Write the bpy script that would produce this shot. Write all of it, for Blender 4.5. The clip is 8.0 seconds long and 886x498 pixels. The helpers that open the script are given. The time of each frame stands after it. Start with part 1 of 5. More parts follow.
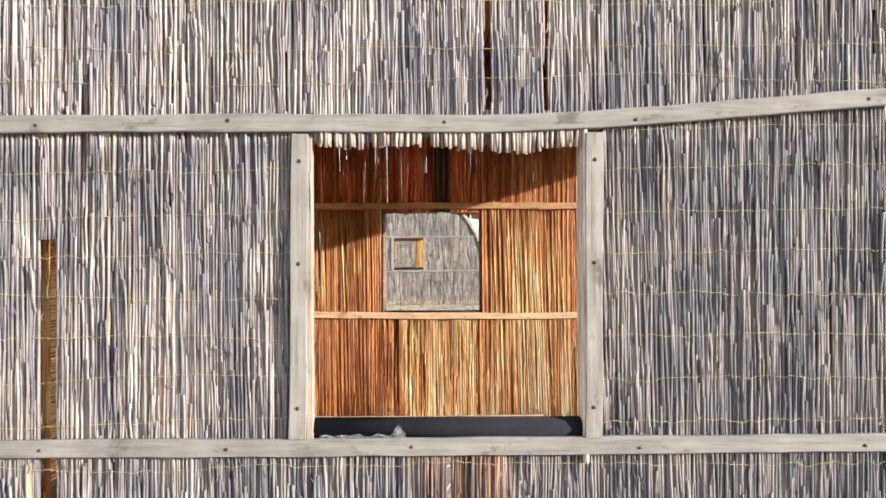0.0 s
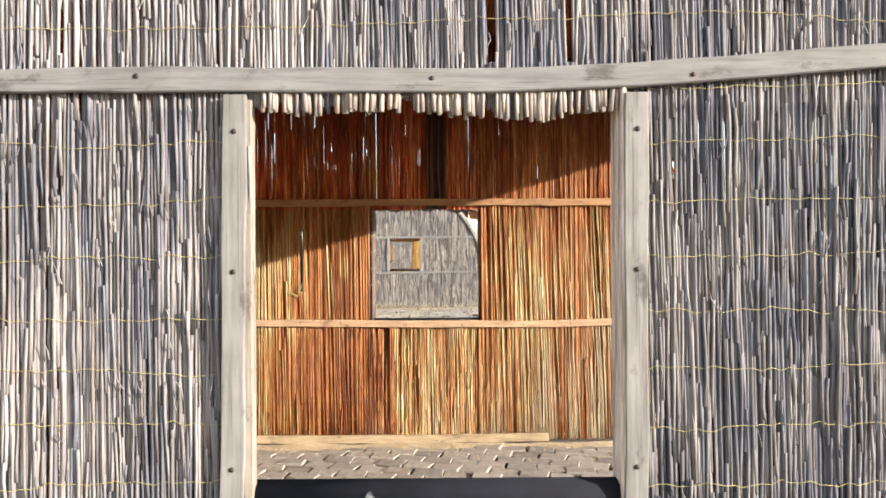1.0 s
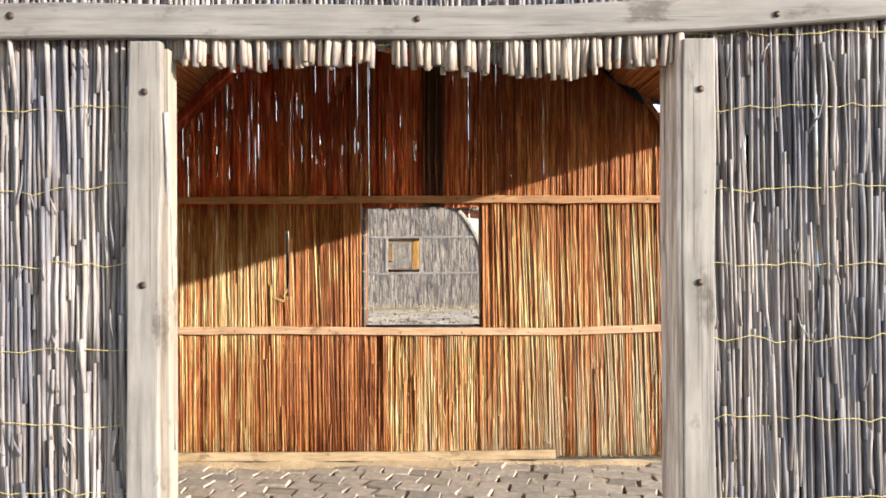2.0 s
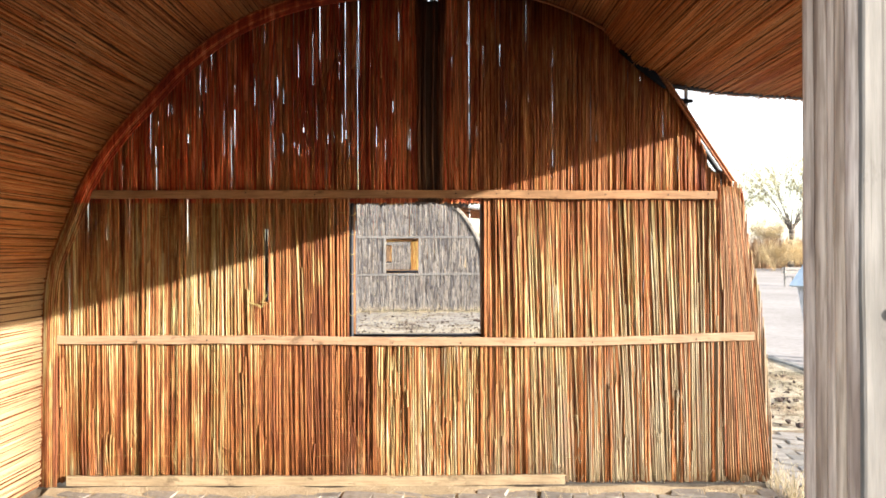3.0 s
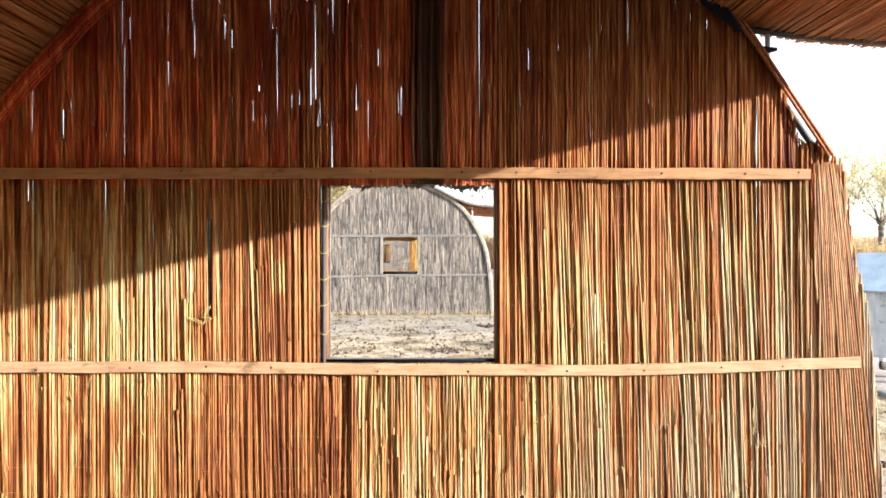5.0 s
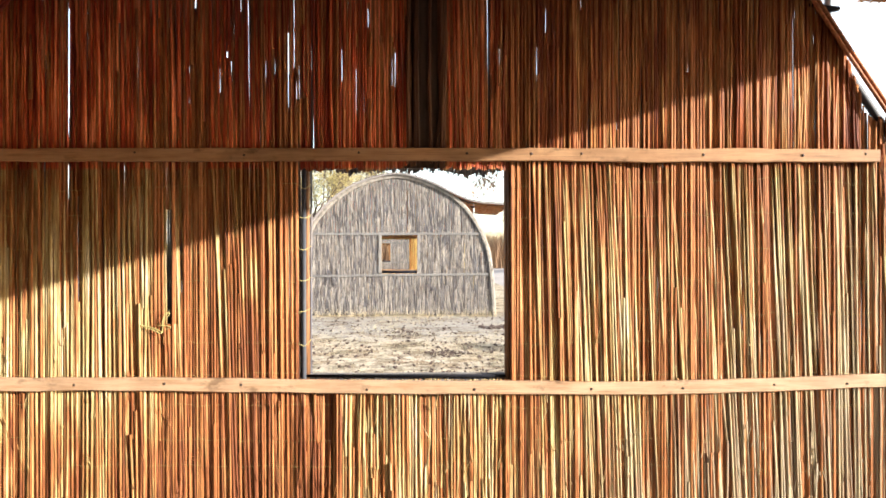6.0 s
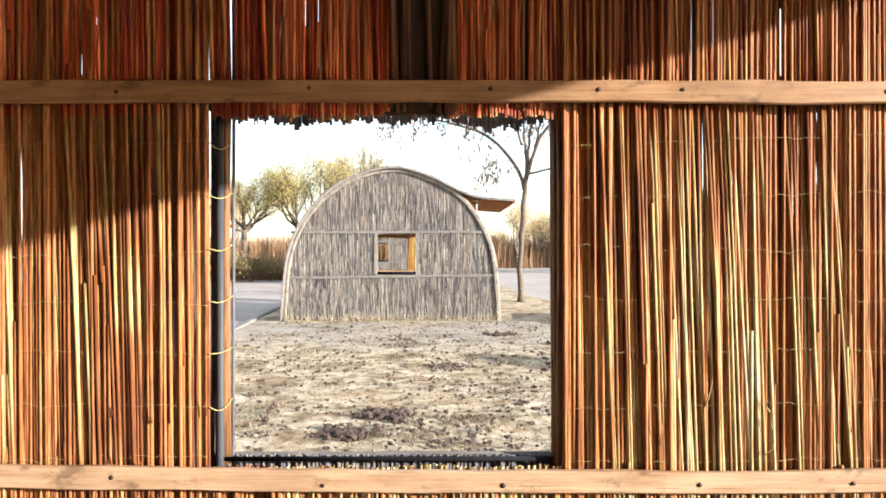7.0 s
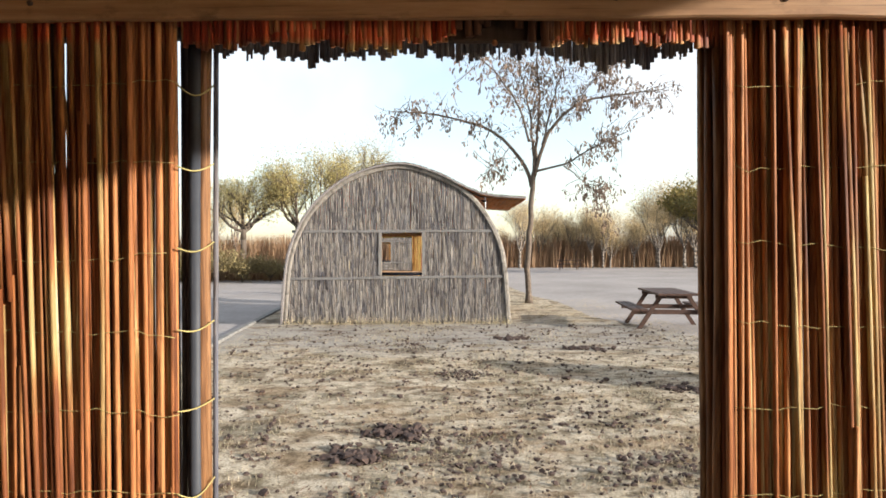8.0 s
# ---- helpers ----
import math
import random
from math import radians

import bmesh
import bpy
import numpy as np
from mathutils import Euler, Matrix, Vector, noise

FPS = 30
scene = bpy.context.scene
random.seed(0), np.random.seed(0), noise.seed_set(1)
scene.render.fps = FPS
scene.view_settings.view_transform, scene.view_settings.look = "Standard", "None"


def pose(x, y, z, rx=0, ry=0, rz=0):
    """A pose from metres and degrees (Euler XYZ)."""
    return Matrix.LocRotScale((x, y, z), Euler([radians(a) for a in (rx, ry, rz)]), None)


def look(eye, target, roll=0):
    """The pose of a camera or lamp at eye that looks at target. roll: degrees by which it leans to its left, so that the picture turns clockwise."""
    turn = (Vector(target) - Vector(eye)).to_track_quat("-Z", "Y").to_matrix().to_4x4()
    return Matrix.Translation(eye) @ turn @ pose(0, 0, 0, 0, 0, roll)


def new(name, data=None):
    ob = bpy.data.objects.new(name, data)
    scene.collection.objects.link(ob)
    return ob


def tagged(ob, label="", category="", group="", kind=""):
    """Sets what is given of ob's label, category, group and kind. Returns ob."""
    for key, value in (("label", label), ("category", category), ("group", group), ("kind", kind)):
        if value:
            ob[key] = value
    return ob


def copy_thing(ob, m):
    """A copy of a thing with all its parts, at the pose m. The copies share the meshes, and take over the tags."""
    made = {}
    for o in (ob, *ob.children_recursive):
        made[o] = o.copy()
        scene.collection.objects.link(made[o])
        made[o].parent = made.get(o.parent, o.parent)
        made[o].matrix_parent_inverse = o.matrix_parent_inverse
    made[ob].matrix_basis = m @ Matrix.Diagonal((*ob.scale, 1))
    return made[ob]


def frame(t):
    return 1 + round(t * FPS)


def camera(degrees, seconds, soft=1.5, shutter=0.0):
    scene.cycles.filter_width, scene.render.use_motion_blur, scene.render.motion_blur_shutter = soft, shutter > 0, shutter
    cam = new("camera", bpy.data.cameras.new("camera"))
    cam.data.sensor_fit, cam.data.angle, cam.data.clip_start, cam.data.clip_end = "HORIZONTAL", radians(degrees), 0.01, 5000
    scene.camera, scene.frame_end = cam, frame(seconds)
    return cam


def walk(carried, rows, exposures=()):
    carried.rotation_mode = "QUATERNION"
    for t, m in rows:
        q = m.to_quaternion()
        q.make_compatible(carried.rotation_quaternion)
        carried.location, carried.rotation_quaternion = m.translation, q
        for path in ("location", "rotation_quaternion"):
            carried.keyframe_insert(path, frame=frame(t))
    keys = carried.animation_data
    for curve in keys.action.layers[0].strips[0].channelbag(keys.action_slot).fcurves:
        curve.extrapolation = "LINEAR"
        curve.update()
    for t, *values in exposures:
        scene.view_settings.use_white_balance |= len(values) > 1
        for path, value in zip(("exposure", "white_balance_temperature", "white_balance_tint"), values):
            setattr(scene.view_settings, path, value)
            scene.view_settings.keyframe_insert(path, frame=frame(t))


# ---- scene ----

# Camera: a small drone drifting at chest height through the window of a reed hut.
cam = camera(70.0, 8.0, 1.7)
PATH = [
    (0.0, (0.182, -1.978, 1.508), (0.180, 0.022, 1.514), -0.3),
    (0.5, (0.199, -1.694, 1.509), (0.203, 0.306, 1.516), -0.4),
    (1.0, (0.207, -1.451, 1.513), (0.210, 0.549, 1.521), -0.4),
    (1.5, (0.214, -1.263, 1.521), (0.216, 0.737, 1.528), -0.4),
    (3.0, (0.249, -0.576, 1.526), (0.249, 1.424, 1.535), -0.1),
    (3.5, (0.252, -0.316, 1.536), (0.251, 1.684, 1.543), -0.1),
    (4.0, (0.276, -0.024, 1.532), (0.274, 1.976, 1.540), -0.1),
    (4.5, (0.261, 0.220, 1.524), (0.259, 2.220, 1.533), -0.1),
    (5.8, (0.232, 0.836, 1.506), (0.230, 2.836, 1.513), -0.1),
    (6.0, (0.238, 0.938, 1.504), (0.235, 2.938, 1.510), -0.1),
    (6.5, (0.254, 1.408, 1.507), (0.250, 3.408, 1.512), 0.0),
    (7.0, (0.218, 1.994, 1.510), (0.216, 3.994, 1.514), -0.1),
    (7.5, (0.099, 2.305, 1.513), (0.098, 4.305, 1.517), -0.1),
    (8.0, (0.061, 2.556, 1.511), (0.060, 4.556, 1.514), -0.2),
]
EXPOSURES = [(0.0, 1.85), (1.6, 1.83), (3.0, 2.08), (6.4, 2.03), (7.0, 1.89), (7.5, 1.62), (8.0, 1.22)]
walk(cam, [(t, look(eye, target, roll)) for t, eye, target, roll in PATH], EXPOSURES)

# ---- world and sun ----
SUN_WAY = Vector((1.0, -0.50, 0.29)).normalized()
world = bpy.data.worlds.new("sky")
scene.world = world
world.use_nodes = True
wn, wl = world.node_tree.nodes, world.node_tree.links
sky = wn.new("ShaderNodeTexSky")
sky.sky_type = "NISHITA"
sky.sun_disc = False
sky.sun_elevation = math.asin(SUN_WAY.z)
sky.sun_rotation = math.atan2(SUN_WAY.x, SUN_WAY.y)
sky.air_density, sky.dust_density, sky.ozone_density = 1.0, 1.5, 0.7
# thin high haze over the sky
air = wn.new("ShaderNodeTexCoord")
veil = wn.new("ShaderNodeTexNoise")
veil.inputs["Scale"].default_value, veil.inputs["Detail"].default_value = 2.2, 5.0
wl.new(air.outputs["Generated"], veil.inputs["Vector"])
veil_ramp = wn.new("ShaderNodeValToRGB")
veil_ramp.color_ramp.elements[0].position, veil_ramp.color_ramp.elements[0].color = 0.42, (0.26, 0.26, 0.26, 1)
veil_ramp.color_ramp.elements[1].position, veil_ramp.color_ramp.elements[1].color = 0.62, (0.80, 0.80, 0.80, 1)
wl.new(veil.outputs["Fac"], veil_ramp.inputs[0])
hazy = wn.new("ShaderNodeMix")
hazy.data_type = "RGBA"
wl.new(veil_ramp.outputs[0], hazy.inputs["Factor"])
wl.new(sky.outputs[0], hazy.inputs["A"])
hazy.inputs["B"].default_value = (3.5, 3.55, 3.6, 1)
wl.new(hazy.outputs["Result"], wn["Background"].inputs[0])
wn["Background"].inputs[1].default_value = 0.15
sun_data = bpy.data.lights.new("sun", "SUN")
sun_data.energy, sun_data.angle, sun_data.color = 4.7, radians(0.6), (1.0, 0.92, 0.81)
sun = new("sun", sun_data)
sun.matrix_world = look(SUN_WAY * 60, (0, 0, 0))


# ---- materials ----
def material(name, rough=0.8):
    m = bpy.data.materials.new(name)
    m.use_nodes = True
    nt = m.node_tree
    shader = nt.nodes["Principled BSDF"]
    shader.inputs["Roughness"].default_value = rough
    shader.inputs["Specular IOR Level"].default_value = 0.25
    return m, nt, shader


def ramp(nt, stops, fac):
    r = nt.nodes.new("ShaderNodeValToRGB")
    e = r.color_ramp.elements
    while len(e) < len(stops):
        e.new(0.5)
    for el, (p, c) in zip(e, stops):
        el.position, el.color = p, (*c, 1)
    nt.links.new(fac, r.inputs[0])
    return r.outputs[0]


def place_noise(nt, scale, size=1.0, detail=4.0, rough=0.55):
    """Noise at world positions, stretched by scale."""
    geo = nt.nodes.new("ShaderNodeNewGeometry")
    mp = nt.nodes.new("ShaderNodeMapping")
    mp.inputs["Scale"].default_value = scale
    n = nt.nodes.new("ShaderNodeTexNoise")
    n.inputs["Scale"].default_value, n.inputs["Detail"].default_value, n.inputs["Roughness"].default_value = size, detail, rough
    nt.links.new(geo.outputs["Position"], mp.inputs["Vector"])
    nt.links.new(mp.outputs[0], n.inputs["Vector"])
    return n.outputs["Fac"]


def mix(nt, a, b, fac, kind="MIX"):
    m = nt.nodes.new("ShaderNodeMix")
    m.data_type, m.blend_type = "RGBA", kind
    for sock, v in ((m.inputs["Factor"], fac), (m.inputs["A"], a), (m.inputs["B"], b)):
        if isinstance(v, (int, float)):
            sock.default_value = v
        elif isinstance(v, tuple):
            sock.default_value = (*v, 1)
        else:
            nt.links.new(v, sock)
    return m.outputs["Result"]


def bump(nt, shader, height, strength=0.4, distance=0.002):
    b = nt.nodes.new("ShaderNodeBump")
    b.inputs["Strength"].default_value, b.inputs["Distance"].default_value = strength, distance
    nt.links.new(height, b.inputs["Height"])
    nt.links.new(b.outputs[0], shader.inputs["Normal"])


def own_random(nt):
    """A number of its own for each object and each island of a mesh."""
    geo, info = nt.nodes.new("ShaderNodeNewGeometry"), nt.nodes.new("ShaderNodeObjectInfo")
    add, fr = nt.nodes.new("ShaderNodeMath"), nt.nodes.new("ShaderNodeMath")
    add.operation, fr.operation = "ADD", "FRACT"
    nt.links.new(geo.outputs["Random Per Island"], add.inputs[0])
    nt.links.new(info.outputs["Random"], add.inputs[1])
    nt.links.new(add.outputs[0], fr.inputs[0])
    return fr.outputs[0]


def sum_of(nt, a, b, share=1.0):
    """a + share * b."""
    m = nt.nodes.new("ShaderNodeMath")
    m.operation = "MULTIPLY_ADD"
    m.inputs[1].default_value = share
    nt.links.new(b, m.inputs[0])
    nt.links.new(a, m.inputs[2])
    return m.outputs[0]


def spread_over(nt, axis, low, high):
    """The world coordinate along one axis, from 0 at low to 1 at high."""
    geo, xyz, span = nt.nodes.new("ShaderNodeNewGeometry"), nt.nodes.new("ShaderNodeSeparateXYZ"), nt.nodes.new("ShaderNodeMapRange")
    nt.links.new(geo.outputs["Position"], xyz.inputs[0])
    span.inputs["From Min"].default_value, span.inputs["From Max"].default_value = low, high
    nt.links.new(xyz.outputs[axis], span.inputs["Value"])
    return span.outputs[0]


def reed_material(name, stops, grain, stain, rough=0.62, patch=0.35, patch_scale=(1.6, 1.6, 0.5), streak=None, step_share=0.85, x_tones=(), upper=0.0, tint=None, shade_and_rain=False, drip=False, sunlit_foot=False):
    """Dry reed stems: tones that run in streaks of several stems, grain along the stem, weathered patches.
    How much paler or darker the stems run along x; upper: the same for the mats above the upper batten."""
    m, nt, sh = material(name, rough)
    fac = own_random(nt)
    if streak:
        lane = place_noise(nt, streak, 1.0, 3, 0.6)
        wide = nt.nodes.new("ShaderNodeMapRange")
        wide.inputs["From Min"].default_value, wide.inputs["From Max"].default_value = 0.30, 0.70
        nt.links.new(lane, wide.inputs["Value"])
        half = nt.nodes.new("ShaderNodeMath")
        half.operation = "MULTIPLY"
        half.inputs[1].default_value = 0.38
        nt.links.new(fac, half.inputs[0])
        fac = sum_of(nt, half.outputs[0], wide.outputs[0], 0.62)
    if x_tones:
        fac = sum_of(nt, fac, ramp(nt, [(p, (0.5 + v, 0.5 + v, 0.5 + v)) for p, v in x_tones], spread_over(nt, 0, -2.4, 2.4)))
        shift = nt.nodes.new("ShaderNodeMath")
        shift.operation = "SUBTRACT"
        shift.inputs[1].default_value = 0.5
        nt.links.new(fac, shift.inputs[0])
        fac = shift.outputs[0]
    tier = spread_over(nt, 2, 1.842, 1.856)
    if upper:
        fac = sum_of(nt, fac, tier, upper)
    if shade_and_rain:
        # shade put in as brown towards the upper batten; browner low on the closed side
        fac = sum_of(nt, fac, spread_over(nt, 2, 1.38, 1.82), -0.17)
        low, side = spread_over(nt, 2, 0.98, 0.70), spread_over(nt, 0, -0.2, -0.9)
        darken = nt.nodes.new("ShaderNodeMath")
        darken.operation = "MULTIPLY"
        nt.links.new(low, darken.inputs[0])
        nt.links.new(side, darken.inputs[1])
        fac = sum_of(nt, fac, darken.outputs[0], -0.22)
        # a second browner zone left of the window, above the lower batten
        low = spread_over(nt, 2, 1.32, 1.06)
        darken = nt.nodes.new("ShaderNodeMath")
        darken.operation = "MULTIPLY"
        nt.links.new(low, darken.inputs[0])
        nt.links.new(ramp(nt, [(0.0, (0, 0, 0)), (0.30, (0.6, 0.6, 0.6)), (0.60, (1, 1, 1)), (0.74, (1, 1, 1)), (1.0, (0, 0, 0))], spread_over(nt, 0, -1.25, -0.12)), darken.inputs[1])
        fac = sum_of(nt, fac, darken.outputs[0], -0.36)
    col = ramp(nt, stops, fac)
    step = ramp(nt, [(0.34, (0.40, 0.34, 0.31)), (0.45, (0.82, 0.79, 0.77)), (0.55, (1.0, 1.0, 1.0)), (0.66, (1.22, 1.24, 1.25))], place_noise(nt, grain, 1.0, 2))
    col = mix(nt, col, step, step_share, "MULTIPLY")
    fine = place_noise(nt, tuple(g * (4.5 if g > 50 else 3.0) for g in grain), 1.0, 3, 0.6)
    col = mix(nt, col, ramp(nt, [(0.36, (0.62, 0.58, 0.56)), (0.52, (1.0, 1.0, 1.0)), (0.70, (1.15, 1.15, 1.15))], fine), 0.8, "MULTIPLY")
    bump(nt, sh, fine, 0.5, 0.0015)
    big = ramp(nt, [(0.41, stain), (0.56, (1, 1, 1))], place_noise(nt, patch_scale, 2.2, 5, 0.6))
    col = mix(nt, col, big, patch, "MULTIPLY")
    if shade_and_rain:
        # stems greyed by rain towards the open side, low down
        worn = sum_of(nt, sum_of(nt, place_noise(nt, (3.0, 3.0, 1.2), 2.0, 4), spread_over(nt, 0, 0.0, 2.0)), spread_over(nt, 2, 0.0, 2.0), -1.15)
        col = mix(nt, col, mix(nt, col, (0.31, 0.262, 0.20), 0.7), ramp(nt, [(0.42, (0, 0, 0)), (0.95, (0.85, 0.85, 0.85))], worn))
    if sunlit_foot:
        # towards the ground the roof reeds are painted paler, as the sun lights them
        pale = sum_of(nt, spread_over(nt, 2, 1.75, 0.95), place_noise(nt, (2, 2, 6), 1.0, 4, 0.6), 0.5)
        col = mix(nt, col, mix(nt, col, (0.56, 0.46, 0.29), 0.65), ramp(nt, [(0.55, (0, 0, 0)), (0.95, (1, 1, 1))], pale))
    if drip:
        # rusty run-off below the window sill
        run = ramp(nt, [(0.60, (0, 0, 0)), (0.78, (0.8, 0.8, 0.8))], sum_of(nt, ramp(nt, [(0.0, (0, 0, 0)), (0.35, (0.45, 0.45, 0.45)), (0.75, (0.45, 0.45, 0.45)), (1.0, (0, 0, 0))], spread_over(nt, 0, -0.08, 0.50)), place_noise(nt, (14, 14, 2.5), 1.0, 4, 0.6), 0.6))
        below = mix(nt, (0.0, 0.0, 0.0), run, spread_over(nt, 2, 0.95, 0.86))
        col = mix(nt, col, mix(nt, col, (1.15, 0.62, 0.34), 1.0, "MULTIPLY"), below)
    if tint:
        # upper mats tinted apart; on the closed side the shade's red is painted in
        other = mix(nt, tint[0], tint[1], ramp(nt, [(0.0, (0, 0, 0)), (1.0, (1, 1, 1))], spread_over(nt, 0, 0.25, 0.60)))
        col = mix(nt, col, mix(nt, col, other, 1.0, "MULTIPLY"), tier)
    sh.inputs["Specular IOR Level"].default_value = 0.22
    nt.links.new(col, sh.inputs["Base Color"])
    return m


UP_GRAIN, ALONG_GRAIN = (110, 110, 7), (110, 7, 110)
GREY = [(0.08, (0.054, 0.050, 0.057)), (0.24, (0.094, 0.095, 0.117)), (0.36, (0.126, 0.128, 0.150)), (0.48, (0.160, 0.152, 0.160)), (0.60, (0.196, 0.180, 0.177)), (0.76, (0.226, 0.212, 0.212)), (0.92, (0.262, 0.250, 0.248))]
GOLD = [(0.05, (0.140, 0.046, 0.018)), (0.22, (0.225, 0.084, 0.030)), (0.35, (0.285, 0.146, 0.054)), (0.45, (0.340, 0.237, 0.103)), (0.57, (0.400, 0.314, 0.148)), (0.75, (0.440, 0.372, 0.212)), (0.94, (0.470, 0.412, 0.302))]
ROOFY = [(0.0, (0.58, 0.420, 0.205)), (0.14, (0.51, 0.285, 0.110)), (0.28, (0.62, 0.490, 0.275)), (0.42, (0.42, 0.170, 0.052)), (0.56, (0.55, 0.355, 0.160)), (0.70, (0.64, 0.520, 0.305)), (0.84, (0.47, 0.215, 0.072)), (1.0, (0.60, 0.440, 0.220))]
RUST = [(0.0, (0.38, 0.160, 0.060)), (0.3, (0.28, 0.104, 0.038)), (0.6, (0.41, 0.190, 0.076)), (1.0, (0.31, 0.120, 0.044))]
STRAWY = [(0.0, (0.60, 0.48, 0.17)), (0.5, (0.52, 0.39, 0.12)), (1.0, (0.64, 0.54, 0.23))]
REED_GREY = reed_material("weathered_reed", GREY, UP_GRAIN, (0.50, 0.52, 0.60), 0.7, 0.5, (2.2, 2.2, 1.1), (9, 9, 2.2), 0.6, (), 0.10, ((1.12, 1.12, 1.12), (1.12, 1.12, 1.12)), False, True)
# paler copy of the grey reed, distance haze put into its tones
REED_ASH = reed_material("ash_grey_reed", [(p, (r * 1.2, g * 1.17, b * 1.06)) for p, (r, g, b) in GREY], (110, 110, 4), (0.62, 0.63, 0.66), 0.7, 0.5, (3.2, 3.2, 1.1), None, 0.9)
X_TONES = [(0.0, -0.02), (0.16, 0.03), (0.325, 0.09), (0.35, -0.06), (0.43, -0.20), (0.450, -0.16), (0.495, 0.12), (0.58, 0.12), (0.605, -0.18), (0.645, -0.07), (0.69, 0.05), (0.84, 0.09), (1.0, -0.06)]
REED_GOLD = reed_material("golden_reed", GOLD, UP_GRAIN, (0.62, 0.42, 0.30), 0.62, 0.45, (5.5, 1.0, 0.9), (21, 4, 2.8), 0.6, X_TONES, -0.10, ((1.80, 0.74, 0.70), (1.14, 0.86, 0.76)), True)
# second layer redder than the first: the shade between stems put in its colour
REED_RUST = reed_material("red_brown_reed", RUST, UP_GRAIN, (0.6, 0.45, 0.35), 0.62, 0.5, (5.5, 1.0, 0.9))
REED_STRAW = reed_material("straw_yellow_reed", STRAWY, UP_GRAIN, (0.592, 0.518, 0.370))
PALE_REED = reed_material("pale_jamb_reed", [(0.0, (0.60, 0.52, 0.48)), (0.35, (0.52, 0.46, 0.45)), (0.7, (0.64, 0.54, 0.44)), (1.0, (0.55, 0.47, 0.44))], (60, 60, 4), (0.72, 0.68, 0.70), 0.6, 0.5, (20, 20, 4))
FRINGE_REED = reed_material("pale_grey_reed_end", [(0.0, (0.30, 0.265, 0.235)), (0.35, (0.22, 0.20, 0.195)), (0.7, (0.34, 0.29, 0.24)), (1.0, (0.25, 0.225, 0.21))], UP_GRAIN, (0.6, 0.58, 0.58), 0.7, 0.5, (20, 20, 4))
REED_RIM = reed_material("brown_rim_reed", [(0.0, (0.30, 0.11, 0.045)), (0.5, (0.37, 0.15, 0.065)), (1.0, (0.24, 0.085, 0.036))], (60, 20, 60), (0.7, 0.6, 0.5))
EDGE_REED = reed_material("brown_straw_reed", [(0.0, (0.25, 0.132, 0.062)), (0.35, (0.17, 0.078, 0.034)), (0.7, (0.31, 0.185, 0.094)), (1.0, (0.20, 0.098, 0.044))], UP_GRAIN, (0.6, 0.5, 0.42), 0.62, 0.5, (12, 12, 1.5))
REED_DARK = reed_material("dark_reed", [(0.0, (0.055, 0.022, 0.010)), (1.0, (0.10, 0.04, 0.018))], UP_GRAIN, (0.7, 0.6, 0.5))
ROOF_GOLD = reed_material("golden_roof_reed", [(p, (r * 0.98, g * 0.66, b * 0.54)) for p, (r, g, b) in ROOFY], ALONG_GRAIN, (0.75, 0.55, 0.42), 0.55, 0.4, (1.4, 0.4, 1.4), None, 0.5, (), 0.0, None, False, False, True)
ROOF_CORE = reed_material("brown_roof_core", [(0.0, (0.13, 0.055, 0.024)), (0.5, (0.18, 0.080, 0.036)), (1.0, (0.10, 0.042, 0.019))], ALONG_GRAIN, (0.7, 0.6, 0.5))
ROOF_GREY = reed_material("weathered_roof_reed", GREY, ALONG_GRAIN, (0.7, 0.68, 0.68))


def wood_material(name, light, dark, rough=0.75, grain=(5, 60, 60)):
    m, nt, sh = material(name, rough)
    fac = place_noise(nt, grain, 1.0, 6, 0.65)
    col = ramp(nt, [(0.32, dark), (0.58, light), (0.8, tuple(min(1, c * 1.15) for c in light))], fac)
    blot = ramp(nt, [(0.3, (0.68, 0.66, 0.64)), (0.6, (1, 1, 1))], place_noise(nt, (3, 3, 3), 2.0, 4))
    col = mix(nt, col, blot, 0.7, "MULTIPLY")
    spot = ramp(nt, [(0.33, (0.42, 0.39, 0.37)), (0.43, (1, 1, 1))], place_noise(nt, tuple(14 if g > 20 else 8 for g in grain), 1.0, 5, 0.7))
    col = mix(nt, col, spot, 0.8, "MULTIPLY")
    crack = ramp(nt, [(0.33, (0.45, 0.42, 0.40)), (0.40, (1, 1, 1))], place_noise(nt, tuple(g * (4 if g > 20 else 0.6) for g in grain), 1.0, 3, 0.6))
    col = mix(nt, col, crack, 0.7, "MULTIPLY")
    nt.links.new(col, sh.inputs["Base Color"])
    bump(nt, sh, fac, 0.35, 0.002)
    return m


WOOD_GREY = wood_material("weathered_batten", (0.165, 0.16, 0.158), (0.11, 0.107, 0.107))
RIM_GREY = wood_material("weathered_rim", (0.25, 0.23, 0.205), (0.14, 0.13, 0.12), 0.8, (14, 14, 14))
REVEAL = wood_material("pale_reveal_board", (0.24, 0.21, 0.18), (0.16, 0.14, 0.12), 0.75, (60, 60, 5))
WOOD_GREY_UP = wood_material("weathered_post", (0.19, 0.183, 0.176), (0.125, 0.12, 0.116), 0.75, (60, 60, 5))
WOOD_TAN = wood_material("planed_batten", (0.375, 0.262, 0.175), (0.270, 0.158, 0.090), 0.6)
WOOD_BROWN = wood_material("brown_batten", (0.30, 0.175, 0.092), (0.215, 0.108, 0.052), 0.6)
WOOD_PALE = wood_material("dusty_pale_board", (0.33, 0.26, 0.17), (0.24, 0.175, 0.11), 0.8)
WOOD_TABLE = wood_material("dark_stained_wood", (0.075, 0.042, 0.032), (0.04, 0.022, 0.017), 0.6, (8, 8, 60))
